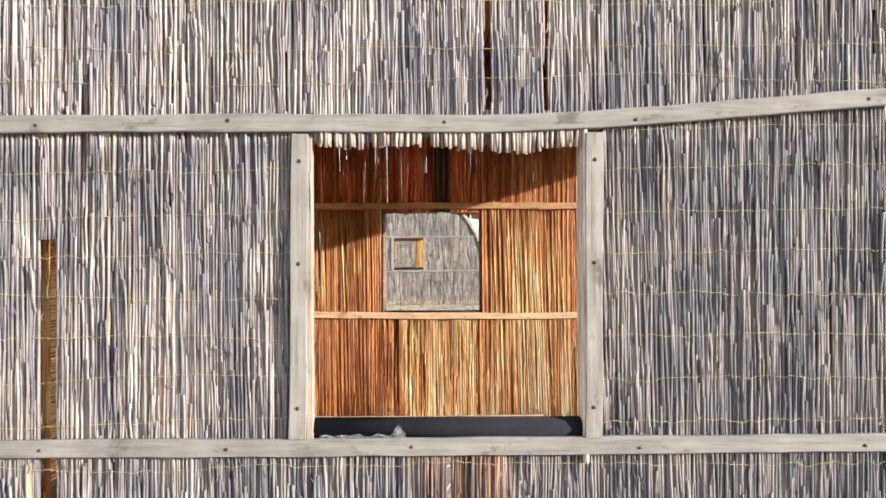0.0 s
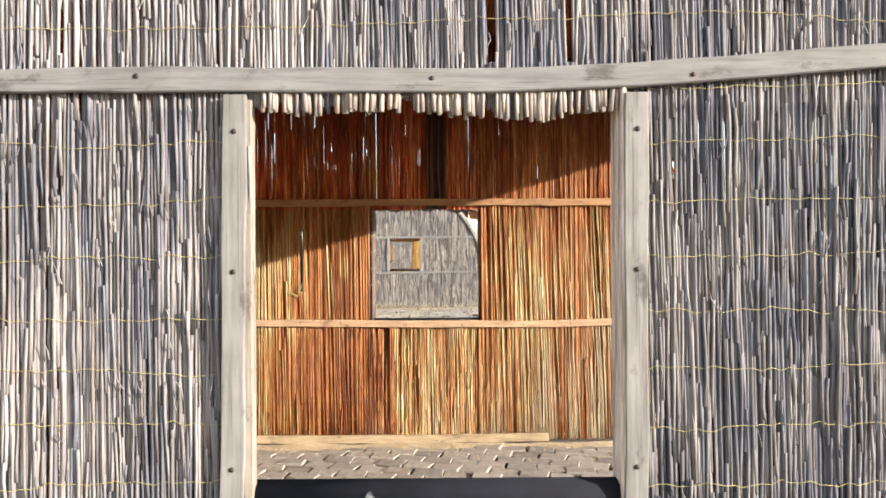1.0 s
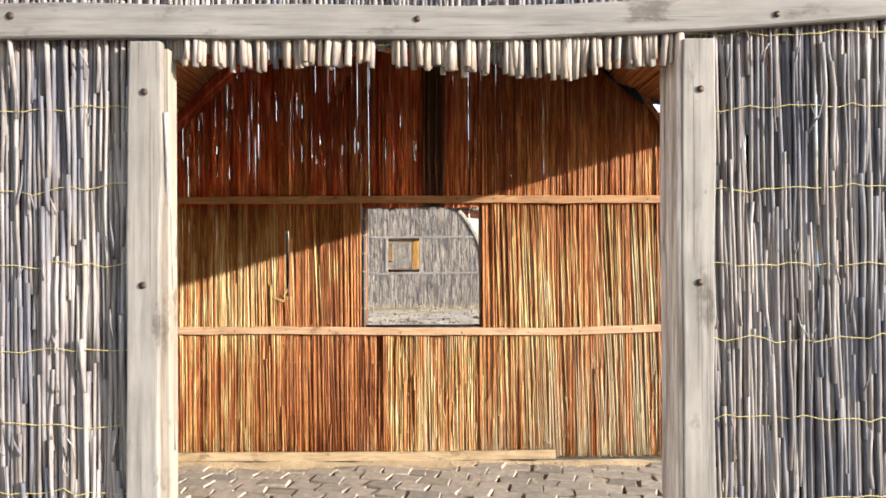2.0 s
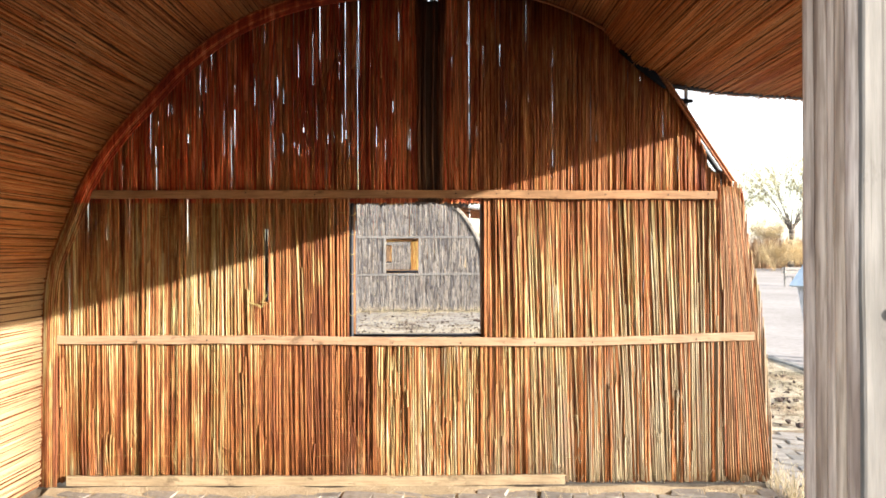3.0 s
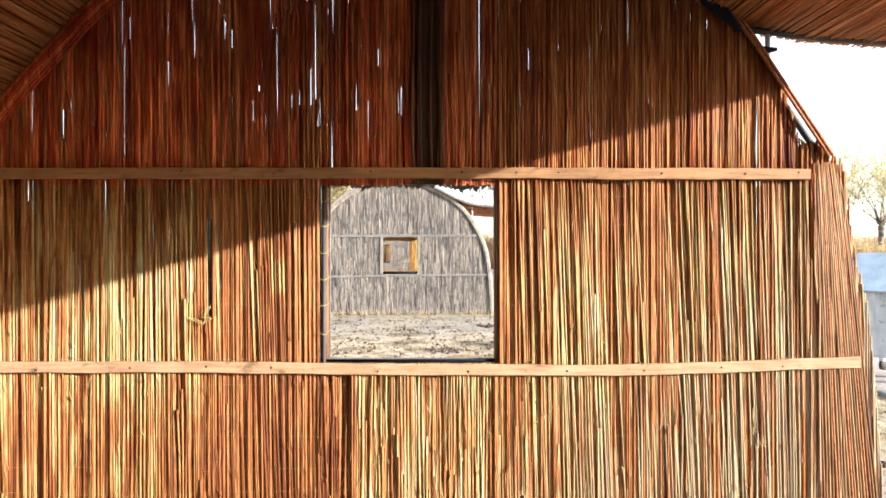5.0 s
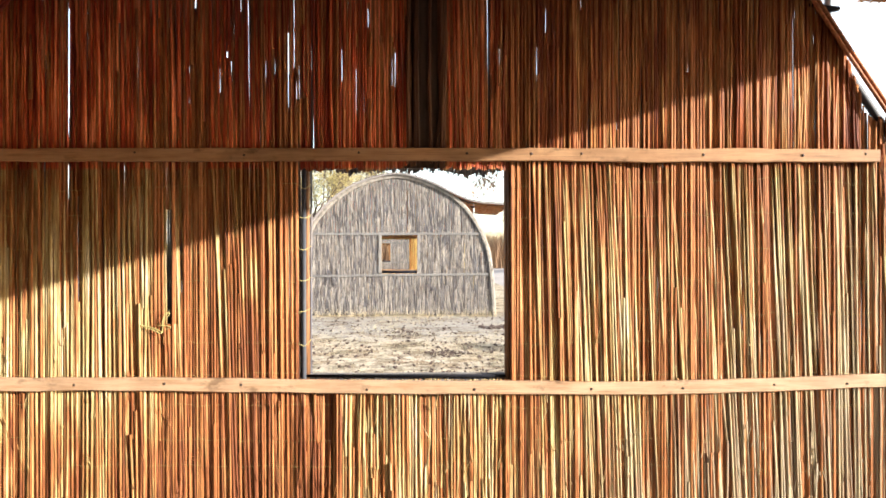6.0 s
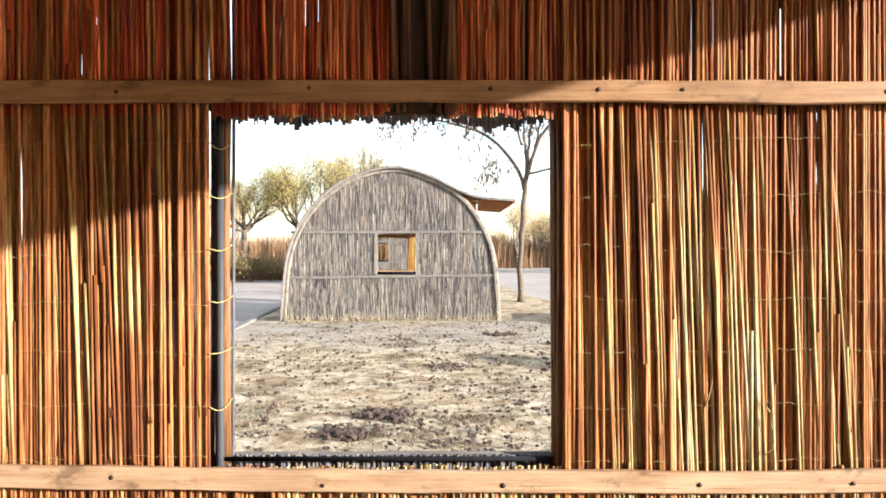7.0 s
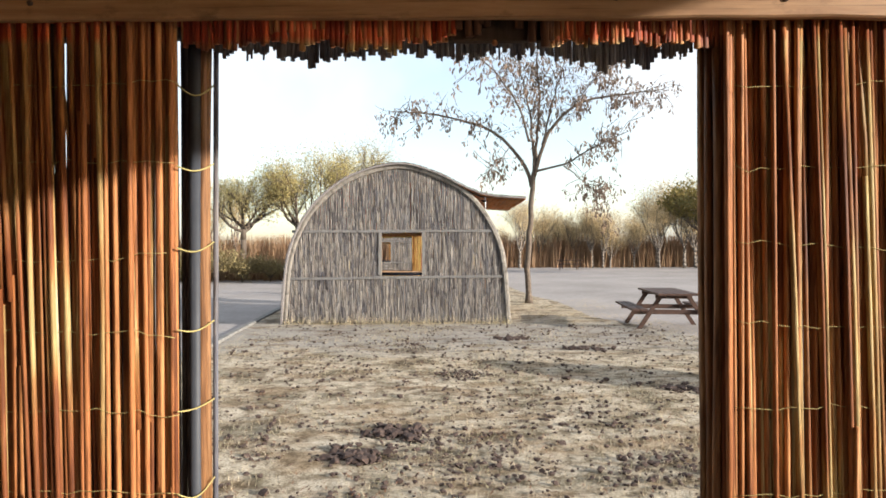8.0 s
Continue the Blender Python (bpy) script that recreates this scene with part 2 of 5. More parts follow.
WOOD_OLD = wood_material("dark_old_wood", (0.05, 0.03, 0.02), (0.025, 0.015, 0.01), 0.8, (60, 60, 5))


def plain_material(name, colour, rough=0.6, metal=0.0, spots=(0.8, 0.8, 0.8), size=30.0):
    m, nt, sh = material(name, rough)
    fac = place_noise(nt, (1, 1, 1), size, 5, 0.6)
    col = mix(nt, colour, ramp(nt, [(0.35, spots), (0.65, (1, 1, 1))], fac), 0.8, "MULTIPLY")
    nt.links.new(col, sh.inputs["Base Color"])
    sh.inputs["Metallic"].default_value = metal
    bump(nt, sh, fac, 0.15, 0.001)
    return m


STEEL = plain_material("painted_steel_tube", (0.045, 0.05, 0.062), 0.55, 0.0)
NAIL = plain_material("rusty_nail", (0.05, 0.035, 0.03), 0.6, 0.5)
TARRED = plain_material("tarred_sill_pipe", (0.005, 0.006, 0.011), 0.95, 0.0, (0.4, 0.4, 0.4), 18.0)
TWINE = plain_material("yellow_twine", (0.34, 0.29, 0.12), 0.7)
FILM = plain_material("clear_plastic_scrap", (0.30, 0.32, 0.35), 0.3)
FILM.node_tree.nodes["Principled BSDF"].inputs["Alpha"].default_value = 0.35
GALV = plain_material("galvanised_sheet", (0.60, 0.64, 0.67), 0.45, 0.15, (0.62, 0.64, 0.66), 6.0)
GALV_LID = plain_material("pale_blue_sheet", (0.46, 0.56, 0.66), 0.45, 0.15, (0.629, 0.651, 0.666), 6.0)
GALV_STREAKED = wood_material("streaked_galvanised_sheet", (0.55, 0.57, 0.61), (0.40, 0.42, 0.47), 0.5, (14, 14, 1.6))
RUBBER = plain_material("black_rubber", (0.03, 0.03, 0.03), 0.7)
CONCRETE = plain_material("grey_concrete", (0.233, 0.227, 0.217), 0.9, 0.0, (0.389, 0.389, 0.377), 9.0)
BARK = plain_material("grey_brown_bark", (0.141, 0.111, 0.089), 0.9, 0.0, (0.370, 0.370, 0.370), 14.0)
BARK_PALE = plain_material("pale_bark", (0.21, 0.18, 0.155), 0.9, 0.0, (0.370, 0.370, 0.370), 8.0)


def leaf_material(name, stops):
    m, nt, sh = material(name, 0.7)
    nt.links.new(ramp(nt, stops, own_random(nt)), sh.inputs["Base Color"])
    sh.inputs["Subsurface Weight"].default_value = 0.0
    trans = nt.nodes.new("ShaderNodeBsdfTranslucent")
    nt.links.new(ramp(nt, stops, own_random(nt)), trans.inputs[0])
    ms = nt.nodes.new("ShaderNodeMixShader")
    ms.inputs[0].default_value = 0.35
    nt.links.new(sh.outputs[0], ms.inputs[1])
    nt.links.new(trans.outputs[0], ms.inputs[2])
    nt.links.new(ms.outputs[0], nt.nodes["Material Output"].inputs[0])
    return m


LEAF_DRY = leaf_material("dry_brown_leaf", [(0.0, (0.17, 0.125, 0.10)), (0.5, (0.23, 0.165, 0.125)), (1.0, (0.13, 0.10, 0.08))])
LEAF_YELLOW = leaf_material("yellow_green_leaf", [(0.0, (0.42, 0.34, 0.14)), (0.4, (0.34, 0.30, 0.13)), (0.7, (0.46, 0.37, 0.17)), (1.0, (0.27, 0.25, 0.115))])
LEAF_AMBER = leaf_material("amber_leaf", [(0.0, (0.558, 0.424, 0.221)), (0.5, (0.616, 0.490, 0.289)), (1.0, (0.481, 0.365, 0.202))])
LEAF_PALE = leaf_material("pale_willow_leaf", [(0.0, (0.50, 0.44, 0.23)), (0.4, (0.42, 0.39, 0.20)), (0.7, (0.55, 0.47, 0.27)), (1.0, (0.36, 0.35, 0.18))])
LEAF_SHRUB = leaf_material("shrub_leaf", [(0.0, (0.24, 0.19, 0.09)), (0.5, (0.18, 0.15, 0.075)), (1.0, (0.29, 0.23, 0.11))])
LEAF_OLIVE = leaf_material("olive_leaf", [(0.0, (0.12, 0.11, 0.042)), (0.6, (0.19, 0.155, 0.052)), (1.0, (0.26, 0.19, 0.062))])
REED_BED = leaf_material("brown_reed_blade", [(0.0, (0.27, 0.165, 0.10)), (0.5, (0.34, 0.225, 0.135)), (1.0, (0.21, 0.125, 0.08))])
LEAF_LITTER = leaf_material("red_brown_litter", [(0.0, (0.17, 0.085, 0.055)), (0.5, (0.24, 0.13, 0.085)), (1.0, (0.11, 0.065, 0.05))])
STRAW = leaf_material("straw_blade", [(0.0, (0.54, 0.46, 0.34)), (0.5, (0.44, 0.37, 0.26)), (0.8, (0.33, 0.31, 0.19)), (1.0, (0.58, 0.50, 0.39))])


def ground_material(name, stops, size, fine, darken, mid=0.0, trodden=False):
    m, nt, sh = material(name, 0.95)
    a = place_noise(nt, (1, 1, 1), size, 6, 0.62)
    b = place_noise(nt, (1, 1, 1), fine, 4, 0.7)
    col = ramp(nt, stops, a)
    col = mix(nt, col, ramp(nt, [(0.34, darken), (0.56, (1, 1, 1))], b), 0.8, "MULTIPLY")
    nt.links.new(col, sh.inputs["Base Color"])
    if mid:
        c = place_noise(nt, (1, 1, 1), mid, 6, 0.7)
        col = mix(nt, col, ramp(nt, [(0.40, (0.40, 0.36, 0.30)), (0.50, (0.9, 0.9, 0.88)), (0.62, (1.12, 1.12, 1.12))], c), 0.9, "MULTIPLY")
        if trodden:
            # a greyer band in front of the next hut, and patches of browner soil
            d = place_noise(nt, (0.5, 1.6, 1), 1.1, 4, 0.6)
            bare = ramp(nt, [(0.50, (0, 0, 0)), (0.60, (1, 1, 1)), (0.72, (1, 1, 1)), (0.80, (0, 0, 0))], sum_of(nt, spread_over(nt, 1, 4.0, 22.0), d, 0.20))
            col = mix(nt, col, mix(nt, col, (0.235, 0.225, 0.215), 0.72), bare)
            brown = mix(nt, col, (0.60, 0.50, 0.40), 1.0, "MULTIPLY")
            patchy = ramp(nt, [(0.47, (0, 0, 0)), (0.60, (0.85, 0.85, 0.85))], place_noise(nt, (1.0, 2.0, 1), 1.3, 5, 0.65))
            col = mix(nt, col, brown, patchy)
        nt.links.new(col, sh.inputs["Base Color"])
    bump(nt, sh, b, 0.8, 0.015)
    return m


LAWN = ground_material("dry_trodden_lawn", [(0.26, (0.11, 0.085, 0.058)), (0.38, (0.235, 0.200, 0.138)), (0.48, (0.45, 0.39, 0.30)), (0.62, (0.52, 0.455, 0.36)), (0.78, (0.25, 0.225, 0.145))], 1.6, 60.0, (0.34, 0.30, 0.26), 7.0, True)
PLAZA = ground_material("compacted_gravel", [(0.3, (0.23, 0.212, 0.202)), (0.6, (0.32, 0.294, 0.284)), (0.8, (0.275, 0.253, 0.244))], 0.25, 9.0, (0.74, 0.72, 0.70))
CLOD = plain_material("dark_earth_clod", (0.078, 0.055, 0.048), 0.95, 0.0, (0.4, 0.38, 0.38), 70.0)


def stone_material():
    m, nt, sh = material("grey_paving_stone", 0.85)
    tone = ramp(nt, [(0.0, (0.235, 0.215, 0.20)), (0.5, (0.30, 0.275, 0.25)), (1.0, (0.18, 0.172, 0.165))], own_random(nt))
    n = place_noise(nt, (1, 1, 1), 22.0, 5, 0.6)
    nt.links.new(mix(nt, tone, ramp(nt, [(0.35, (0.72, 0.66, 0.58)), (0.6, (1, 1, 1))], n), 0.8, "MULTIPLY"), sh.inputs["Base Color"])
    bump(nt, sh, n, 0.5, 0.006)
    return m


SAND = ground_material("pale_blown_sand", [(0.3, (0.30, 0.235, 0.155)), (0.7, (0.44, 0.36, 0.25))], 5.0, 70.0, (0.7, 0.66, 0.6))
STONE = stone_material()
JOINT = ground_material("sandy_joint_fill", [(0.3, (0.12, 0.09, 0.065)), (0.7, (0.26, 0.20, 0.135))], 4.0, 40.0, (0.6, 0.6, 0.6))


# ---- building helpers ----
def mesh_of(name, verts, faces, mat, smooth=False):
    me = bpy.data.meshes.new(name)
    me.from_pydata(verts, [], faces)
    me.validate()
    me.materials.append(mat)
    if smooth:
        me.polygons.foreach_set("use_smooth", [True] * len(me.polygons))
    me.update()
    return me


def part(name, data, mat, parent, label="", kind=""):
    """One mesh object, from a mesh or a bmesh, under a thing or a part."""
    if isinstance(data, bmesh.types.BMesh):
        me = bpy.data.meshes.new(name)
        data.to_mesh(me)
        data.free()
        me.materials.append(mat)
    else:
        me = data
    ob = new(name, me)
    ob.parent = parent
    return tagged(ob, label, "", "", kind)


def thing(name, label, category, at=(0, 0, 0), turn=0.0, group="", kind=""):
    ob = new(name)
    ob.empty_display_size = 0.2
    ob.matrix_world = pose(*at, 0, 0, turn)
    return tagged(ob, label, category, group, kind)


def box_bm(x0, x1, y0, y1, z0, z1, bevel=0.0):
    bm = bmesh.new()
    bmesh.ops.create_cube(bm, size=1)
    for v in bm.verts:
        v.co = Vector(((x0 + x1) / 2 + v.co.x * (x1 - x0), (y0 + y1) / 2 + v.co.y * (y1 - y0), (z0 + z1) / 2 + v.co.z * (z1 - z0)))
    if bevel:
        bmesh.ops.bevel(bm, geom=bm.edges[:], offset=bevel, segments=2, affect="EDGES", profile=0.6)
    return bm


def sticks(p0, p1, r0, r1=None, sides=6, rings=4, wob=0.0, rng=None):
    """Vertices and faces of many thin round stems from p0 to p1, each gently bent."""
    p0, p1 = np.asarray(p0, float).reshape(-1, 3), np.asarray(p1, float).reshape(-1, 3)
    n = len(p0)
    r0 = np.broadcast_to(np.asarray(r0, float), (n,))
    r1 = r0 if r1 is None else np.broadcast_to(np.asarray(r1, float), (n,))
    d = p1 - p0
    d = d / np.maximum(np.linalg.norm(d, axis=1, keepdims=True), 1e-9)
    ref = np.where(np.abs(d[:, 1:2]) < 0.9, np.array([[0.0, 1.0, 0.0]]), np.array([[1.0, 0.0, 0.0]]))
    u = np.cross(d, ref)
    u /= np.linalg.norm(u, axis=1, keepdims=True)
    v = np.cross(d, u)
    t = np.linspace(0, 1, rings)
    mid = p0[:, None] + (p1 - p0)[:, None] * t[None, :, None]
    if wob and rng is not None:
        a, b = rng.normal(0, wob * 1.6, (2, n, 1, 2))
        bend = a * np.sin(np.pi * t)[None, :, None] + 0.6 * b * np.sin(2 * np.pi * t)[None, :, None] + rng.normal(0, wob * 0.2, (n, rings, 2))
        mid = mid + bend[..., :1] * u[:, None] + bend[..., 1:] * 0.5 * v[:, None]
    rad = r0[:, None] + (r1 - r0)[:, None] * t[None]
    a = np.arange(sides) * 2 * np.pi / sides
    ring = np.cos(a)[None, None, :, None] * u[:, None, None] + np.sin(a)[None, None, :, None] * v[:, None, None]
    verts = (mid[:, :, None] + rad[:, :, None, None] * ring).reshape(-1, 3)
    k = np.arange(sides)
    one = []
    for i in range(rings - 1):
        b = i * sides
        one.append(np.stack([b + k, b + (k + 1) % sides, b + sides + (k + 1) % sides, b + sides + k], 1))
    one = np.concatenate(one)
    quads = (one[None] + (np.arange(n) * rings * sides)[:, None, None]).reshape(-1, 4)
    top = (k + (rings - 1) * sides)[None] + (np.arange(n) * rings * sides)[:, None]
    low = k[::-1][None] + (np.arange(n) * rings * sides)[:, None]
    return verts, quads.tolist() + top.tolist() + low.tolist()


def stick_mesh(name, mat, *args, **kw):
    verts, faces = sticks(*args, **kw)
    return mesh_of(name, verts.tolist(), faces, mat, True)


def tube_mesh(name, mat, points, r, sides=8, close=True):
    """One bent tube along points."""
    pts = np.asarray(points, float)
    n = len(pts)
    tan = np.gradient(pts, axis=0)
    tan /= np.linalg.norm(tan, axis=1, keepdims=True)
    ref = np.array([0.0, 1.0, 0.0]) if abs(tan[:, 1]).max() < 0.9 else np.array([0.0, 0.0, 1.0])
    u = np.cross(tan, ref)
    u /= np.maximum(np.linalg.norm(u, axis=1, keepdims=True), 1e-9)
    v = np.cross(tan, u)
    rad = np.broadcast_to(np.asarray(r, float), (n,))
    a = np.arange(sides) * 2 * np.pi / sides
    verts = (pts[:, None] + rad[:, None, None] * (np.cos(a)[None, :, None] * u[:, None] + np.sin(a)[None, :, None] * v[:, None])).reshape(-1, 3)
    faces = [(i * sides + k, i * sides + (k + 1) % sides, (i + 1) * sides + (k + 1) % sides, (i + 1) * sides + k) for i in range(n - 1) for k in range(sides)]
    if close:
        faces += [tuple(range(sides))[::-1], tuple((n - 1) * sides + k for k in range(sides))]
    return mesh_of(name, verts.tolist(), faces, mat, True)


# ---- the reed hut ----
HALF, TOP, POWER, POWER_OPEN = 2.37, 3.30, 2.38, 2.62
LENGTH = 3.64


def rounded(points):
    """Corners of an open outline cut twice, so that it bends smoothly."""
    for _ in range(2):
        out = [points[0]]
        for (x0, z0), (x1, z1) in zip(points, points[1:]):
            out += [(x0 * 0.75 + x1 * 0.25, z0 * 0.75 + z1 * 0.25), (x0 * 0.25 + x1 * 0.75, z0 * 0.25 + z1 * 0.75)]
        points = out + [points[-1]]
    return np.array(points)


def crown_points(x0, x1, n=26):
    """The crown of the arch, a flattened curve, between two x."""
    out = []
    for x in np.linspace(x0, x1, n):
        k = POWER if x < 0 else POWER_OPEN
        out.append((float(x), TOP * (1 - (abs(x) / HALF) ** k) ** (1 / k)))
    return out


# upright sides, a knee at shoulder height, then the crown
NEAR_ARCH = rounded([(-2.388, 0), (-2.385, 0.9), (-2.37, 1.42), (-2.245, 1.70), (-2.13, 2.02), (-1.93, 2.32)] + crown_points(-1.70, 1.75) + [(1.925, 2.345), (2.15, 2.01), (2.19, 1.94), (2.257, 1.55), (2.335, 1.135), (2.37, 0.65), (2.40, 0)])
FAR_ARCH = rounded([(-2.31, 0), (-2.25, 0.9), (-2.16, 1.54), (-1.81, 2.31), (-1.15, 2.91), (-0.68, 3.12), (-0.2, 3.25), (0.25, 3.28), (0.71, 3.14), (1.18, 2.94), (1.72, 2.56), (2.19, 1.76), (2.31, 1.08), (2.37, 0)])
ARCH = {"line": NEAR_ARCH}


def arch_points(inset=0.0, n=60, start=-1.1, end=1.1):
    """Points (x, z) evenly along the arch, moved inwards, between two x as shares of the half width."""
    line = ARCH["line"]
    dist = np.r_[0, np.cumsum(np.hypot(*np.diff(line, axis=0).T))]
    s = np.linspace(0, dist[-1], n + 1)
    pts = np.stack([np.interp(s, dist, line[:, 0]), np.interp(s, dist, line[:, 1])], 1)
    way = np.gradient(pts, axis=0)
    way /= np.linalg.norm(way, axis=1, keepdims=True)
    pts = pts + inset * np.stack([way[:, 1], -way[:, 0]], 1)
    return [(float(x), max(float(z), 0.0)) for x, z in pts if start * HALF <= x <= end * HALF]


def arch_z(x, inset=0.0):
    line = ARCH["line"]
    return max(float(np.interp(x, line[:, 0], line[:, 1])) - inset, 0.0)


def arch_reach(z):
    """Where the arch stands at a height: its two x."""
    line = ARCH["line"]
    k = int(np.argmax(line[:, 1]))
    return float(np.interp(z, line[:k, 1], line[:k, 0])), float(np.interp(z, line[k:, 1][::-1], line[k:, 0][::-1]))


def roof_points(inset=0.0):
    """The roof's section: from the ground up over the ridge, then out as an awning."""
    return arch_points(inset, 64, -1.1, 0.56) + [(1.50, 2.76 - inset), (1.76, 2.655 - inset), (2.05, 2.60 - inset), (2.37, 2.575 - inset), (2.68, 2.555 - inset)]


def batten(name, mat, profile, y0, y1, height, parent, seed, nails=(), out=-1, label=""):
    """A long thin board that follows the points (x, z), with its nails."""
    rng = np.random.default_rng(seed)
    xs = np.linspace(profile[0][0], profile[-1][0], 40)
    zs = np.interp(xs, [p[0] for p in profile], [p[1] for p in profile])
    zs = np.convolve(np.pad(zs, 2, mode="edge"), np.ones(5) / 5, "valid")
    up, dn = rng.normal(0, 0.0012, 40), rng.normal(0, 0.0012, 40)
    b = 0.003
    verts, faces = [], []
    for i in range(40):
        lo, hi = zs[i] - height / 2 + dn[i], zs[i] + height / 2 + up[i]
        yo = rng.normal(0, 0.0008)
        for y, z in ((y0, lo + b), (y0 + b, lo), (y1 - b, lo), (y1, lo + b), (y1, hi - b), (y1 - b, hi), (y0 + b, hi), (y0, hi - b)):
            verts.append((xs[i], y + yo, z))
    for i in range(39):
        for k in range(8):
            faces.append((i * 8 + k, (i + 1) * 8 + k, (i + 1) * 8 + (k + 1) % 8, i * 8 + (k + 1) % 8))
    faces += [tuple(range(8)), tuple(39 * 8 + k for k in range(8))[::-1]]
    ob = part(name, mesh_of(name, verts, faces, mat), mat, parent, label)
    yf = y0 if out < 0 else y1
    for x in nails:
        z = float(np.interp(x, xs, zs)) + rng.normal(0, 0.005)
        r = rng.uniform(0.0045, 0.0065)
        part("nail", stick_mesh("nail", NAIL, [(x, yf + out * 0.0025, z)], [(x, yf - out * 0.004, z)], r, sides=8, rings=2), NAIL, ob)
    return ob


def slant(x, window):
    """How far the hung stems drift sideways per metre below the upper batten."""
    right = min(max((x - window[1]) / 0.35, 0.0), 1.0) * (1.0 - 0.6 * min(max((x - 1.5) / 0.6, 0.0), 1.0))
    left = min(max((window[0] - x) / 0.30, 0.0), 1.0) * (1.0 - min(max((-0.7 - x) / 0.5, 0.0), 1.0))
    return 0.055 * right + 0.04 * left


def swell(x, z, amount):
    """How far a loosely tied mat bulges in bunches of a few stems."""
    if not amount:
        return 0.0
    return amount * (noise.noise(Vector((x * 8.0, 4.0, z * 0.9))) + 0.45 * noise.noise(Vector((x * 23.0, 9.0, z * 1.3))))


def mat_stems(rng, spacing, radius, y, window, chinks, lean, edge=0.006, split=0.6, x_range=(-HALF, HALF + 0.02), fringe=0.02, fringe_seed=0.0, proud=0.0018, drift=False, thin_share=0.15, sag=None, slit=0.0, parted=(), wavy=0.0):
    """Stems of one upright mat in the arch: ends, ends, radii. window: (x0, x1, z0, z1)."""
    p0, p1, rr = [], [], []
    x = x_range[0] + edge
    while x < x_range[1] - edge:
        r = radius * (rng.uniform(0.84, 1.16) if rng.random() > thin_share else rng.uniform(0.55, 0.85))
        top = max(arch_z(x, 0.006) + rng.uniform(-0.012, 0.004) - slit * math.exp(-((x - 2.01) / 0.06) ** 2), 0.1)
        base = 0.01 + rng.uniform(0, 0.02)
        spans = [(base, top)]
        if window and window[0] < x < window[1]:
            wave = noise.noise(Vector((x * 5.0, fringe_seed, 0.0))) * fringe * 1.6 + noise.noise(Vector((x * 40.0, fringe_seed, 3.0))) * fringe
            if sag:
                wave -= sag[2] * math.exp(-((x - sag[0]) / sag[1]) ** 2)
            spans = [(base, window[2]), (window[3] + wave + rng.uniform(-0.3, 0.3) * fringe, top)]
        for cx, cw, c0, c1 in chinks:
            if abs(x - cx) < cw:
                spans = [s for a, b in spans for s in ((a, min(b, c0)), (max(a, c1), b)) if s[1] - s[0] > 0.03]
        for a, b in spans:
            cuts = [a, b]
            if split > 0.9:
                c = a + rng.uniform(0.05, 0.4)
                while c < b - 0.08:
                    cuts.insert(-1, c)
                    c += rng.uniform(0.09, 0.48)
            elif b - a > 0.5 and rng.random() < split:
                cuts = [a, rng.uniform(a + 0.2, b - 0.2), b]
            if drift and a < 1.5 and b > 2.0:
                cuts = sorted([c for c in cuts if abs(c - 1.9) > 0.25] + [1.9])
            near = [(cx, g, z0, z1) for cx, g, z0, z1 in parted if abs(x - cx) < r + g + 0.001 and z0 > a + 0.03 and z1 < b - 0.03]
            for cx, g, z0, z1 in near[:1]:
                cuts = sorted([c for c in cuts if not z0 - 0.04 < c < z1 + 0.04] + [z0, z1])
            for s, (c0, c1) in enumerate(zip(cuts, cuts[1:])):
                if near and abs(c0 - near[0][2]) < 1e-6:
                    cx, g = near[0][:2]
                    px = cx + math.copysign(g + r, x - cx)
                    p0.append((px, y + swell(x, c0, wavy), c0 - 0.015))
                    p1.append((px + rng.normal(0, 0.0008), y + swell(x, c1, wavy), c1 + 0.015))
                    rr.append(r)
                    continue
                dx = (rng.normal(0, lean) + 0.022 * noise.noise(Vector((x * 1.7, y * 3.0, c0 * 0.4)))) * (c1 - c0)
                off = rng.normal(0, proud) + (0.003 if s % 2 else 0.0)
                dy = rng.normal(0, 0.0025) if c1 - c0 > 0.3 else rng.normal(0, 0.006)
                side = rng.normal(0, radius * (0.3 if split > 0.9 else 0.15))
                s0, s1 = [slant(x, window) * max(1.90 - c, 0.0) * (0.6 + 0.4 * min(c / 0.9, 1.0)) if drift else 0.0 for c in (c0, c1)]
                p0.append((x + side + s0, y + off + swell(x, c0, wavy), c0 - (0.02 if s else 0.0)))
                p1.append((x + dx + s1, y + off + dy + swell(x, c1, wavy), c1))
                rr.append(r)
        x += spacing * rng.uniform(0.86, 1.14)
    return np.array(p0), np.array(p1), np.array(rr)


def stem_variants(mat, count, seed, bend):
    """A few unit stems, one metre long and of unit radius, for single reeds."""
    rng = np.random.default_rng(seed)
    return [stick_mesh("reed", mat, [(0, 0, 0)], [(0, 0, 1)], 1.0, 0.86, sides=7, rings=8, wob=bend, rng=rng) for _ in range(count)]


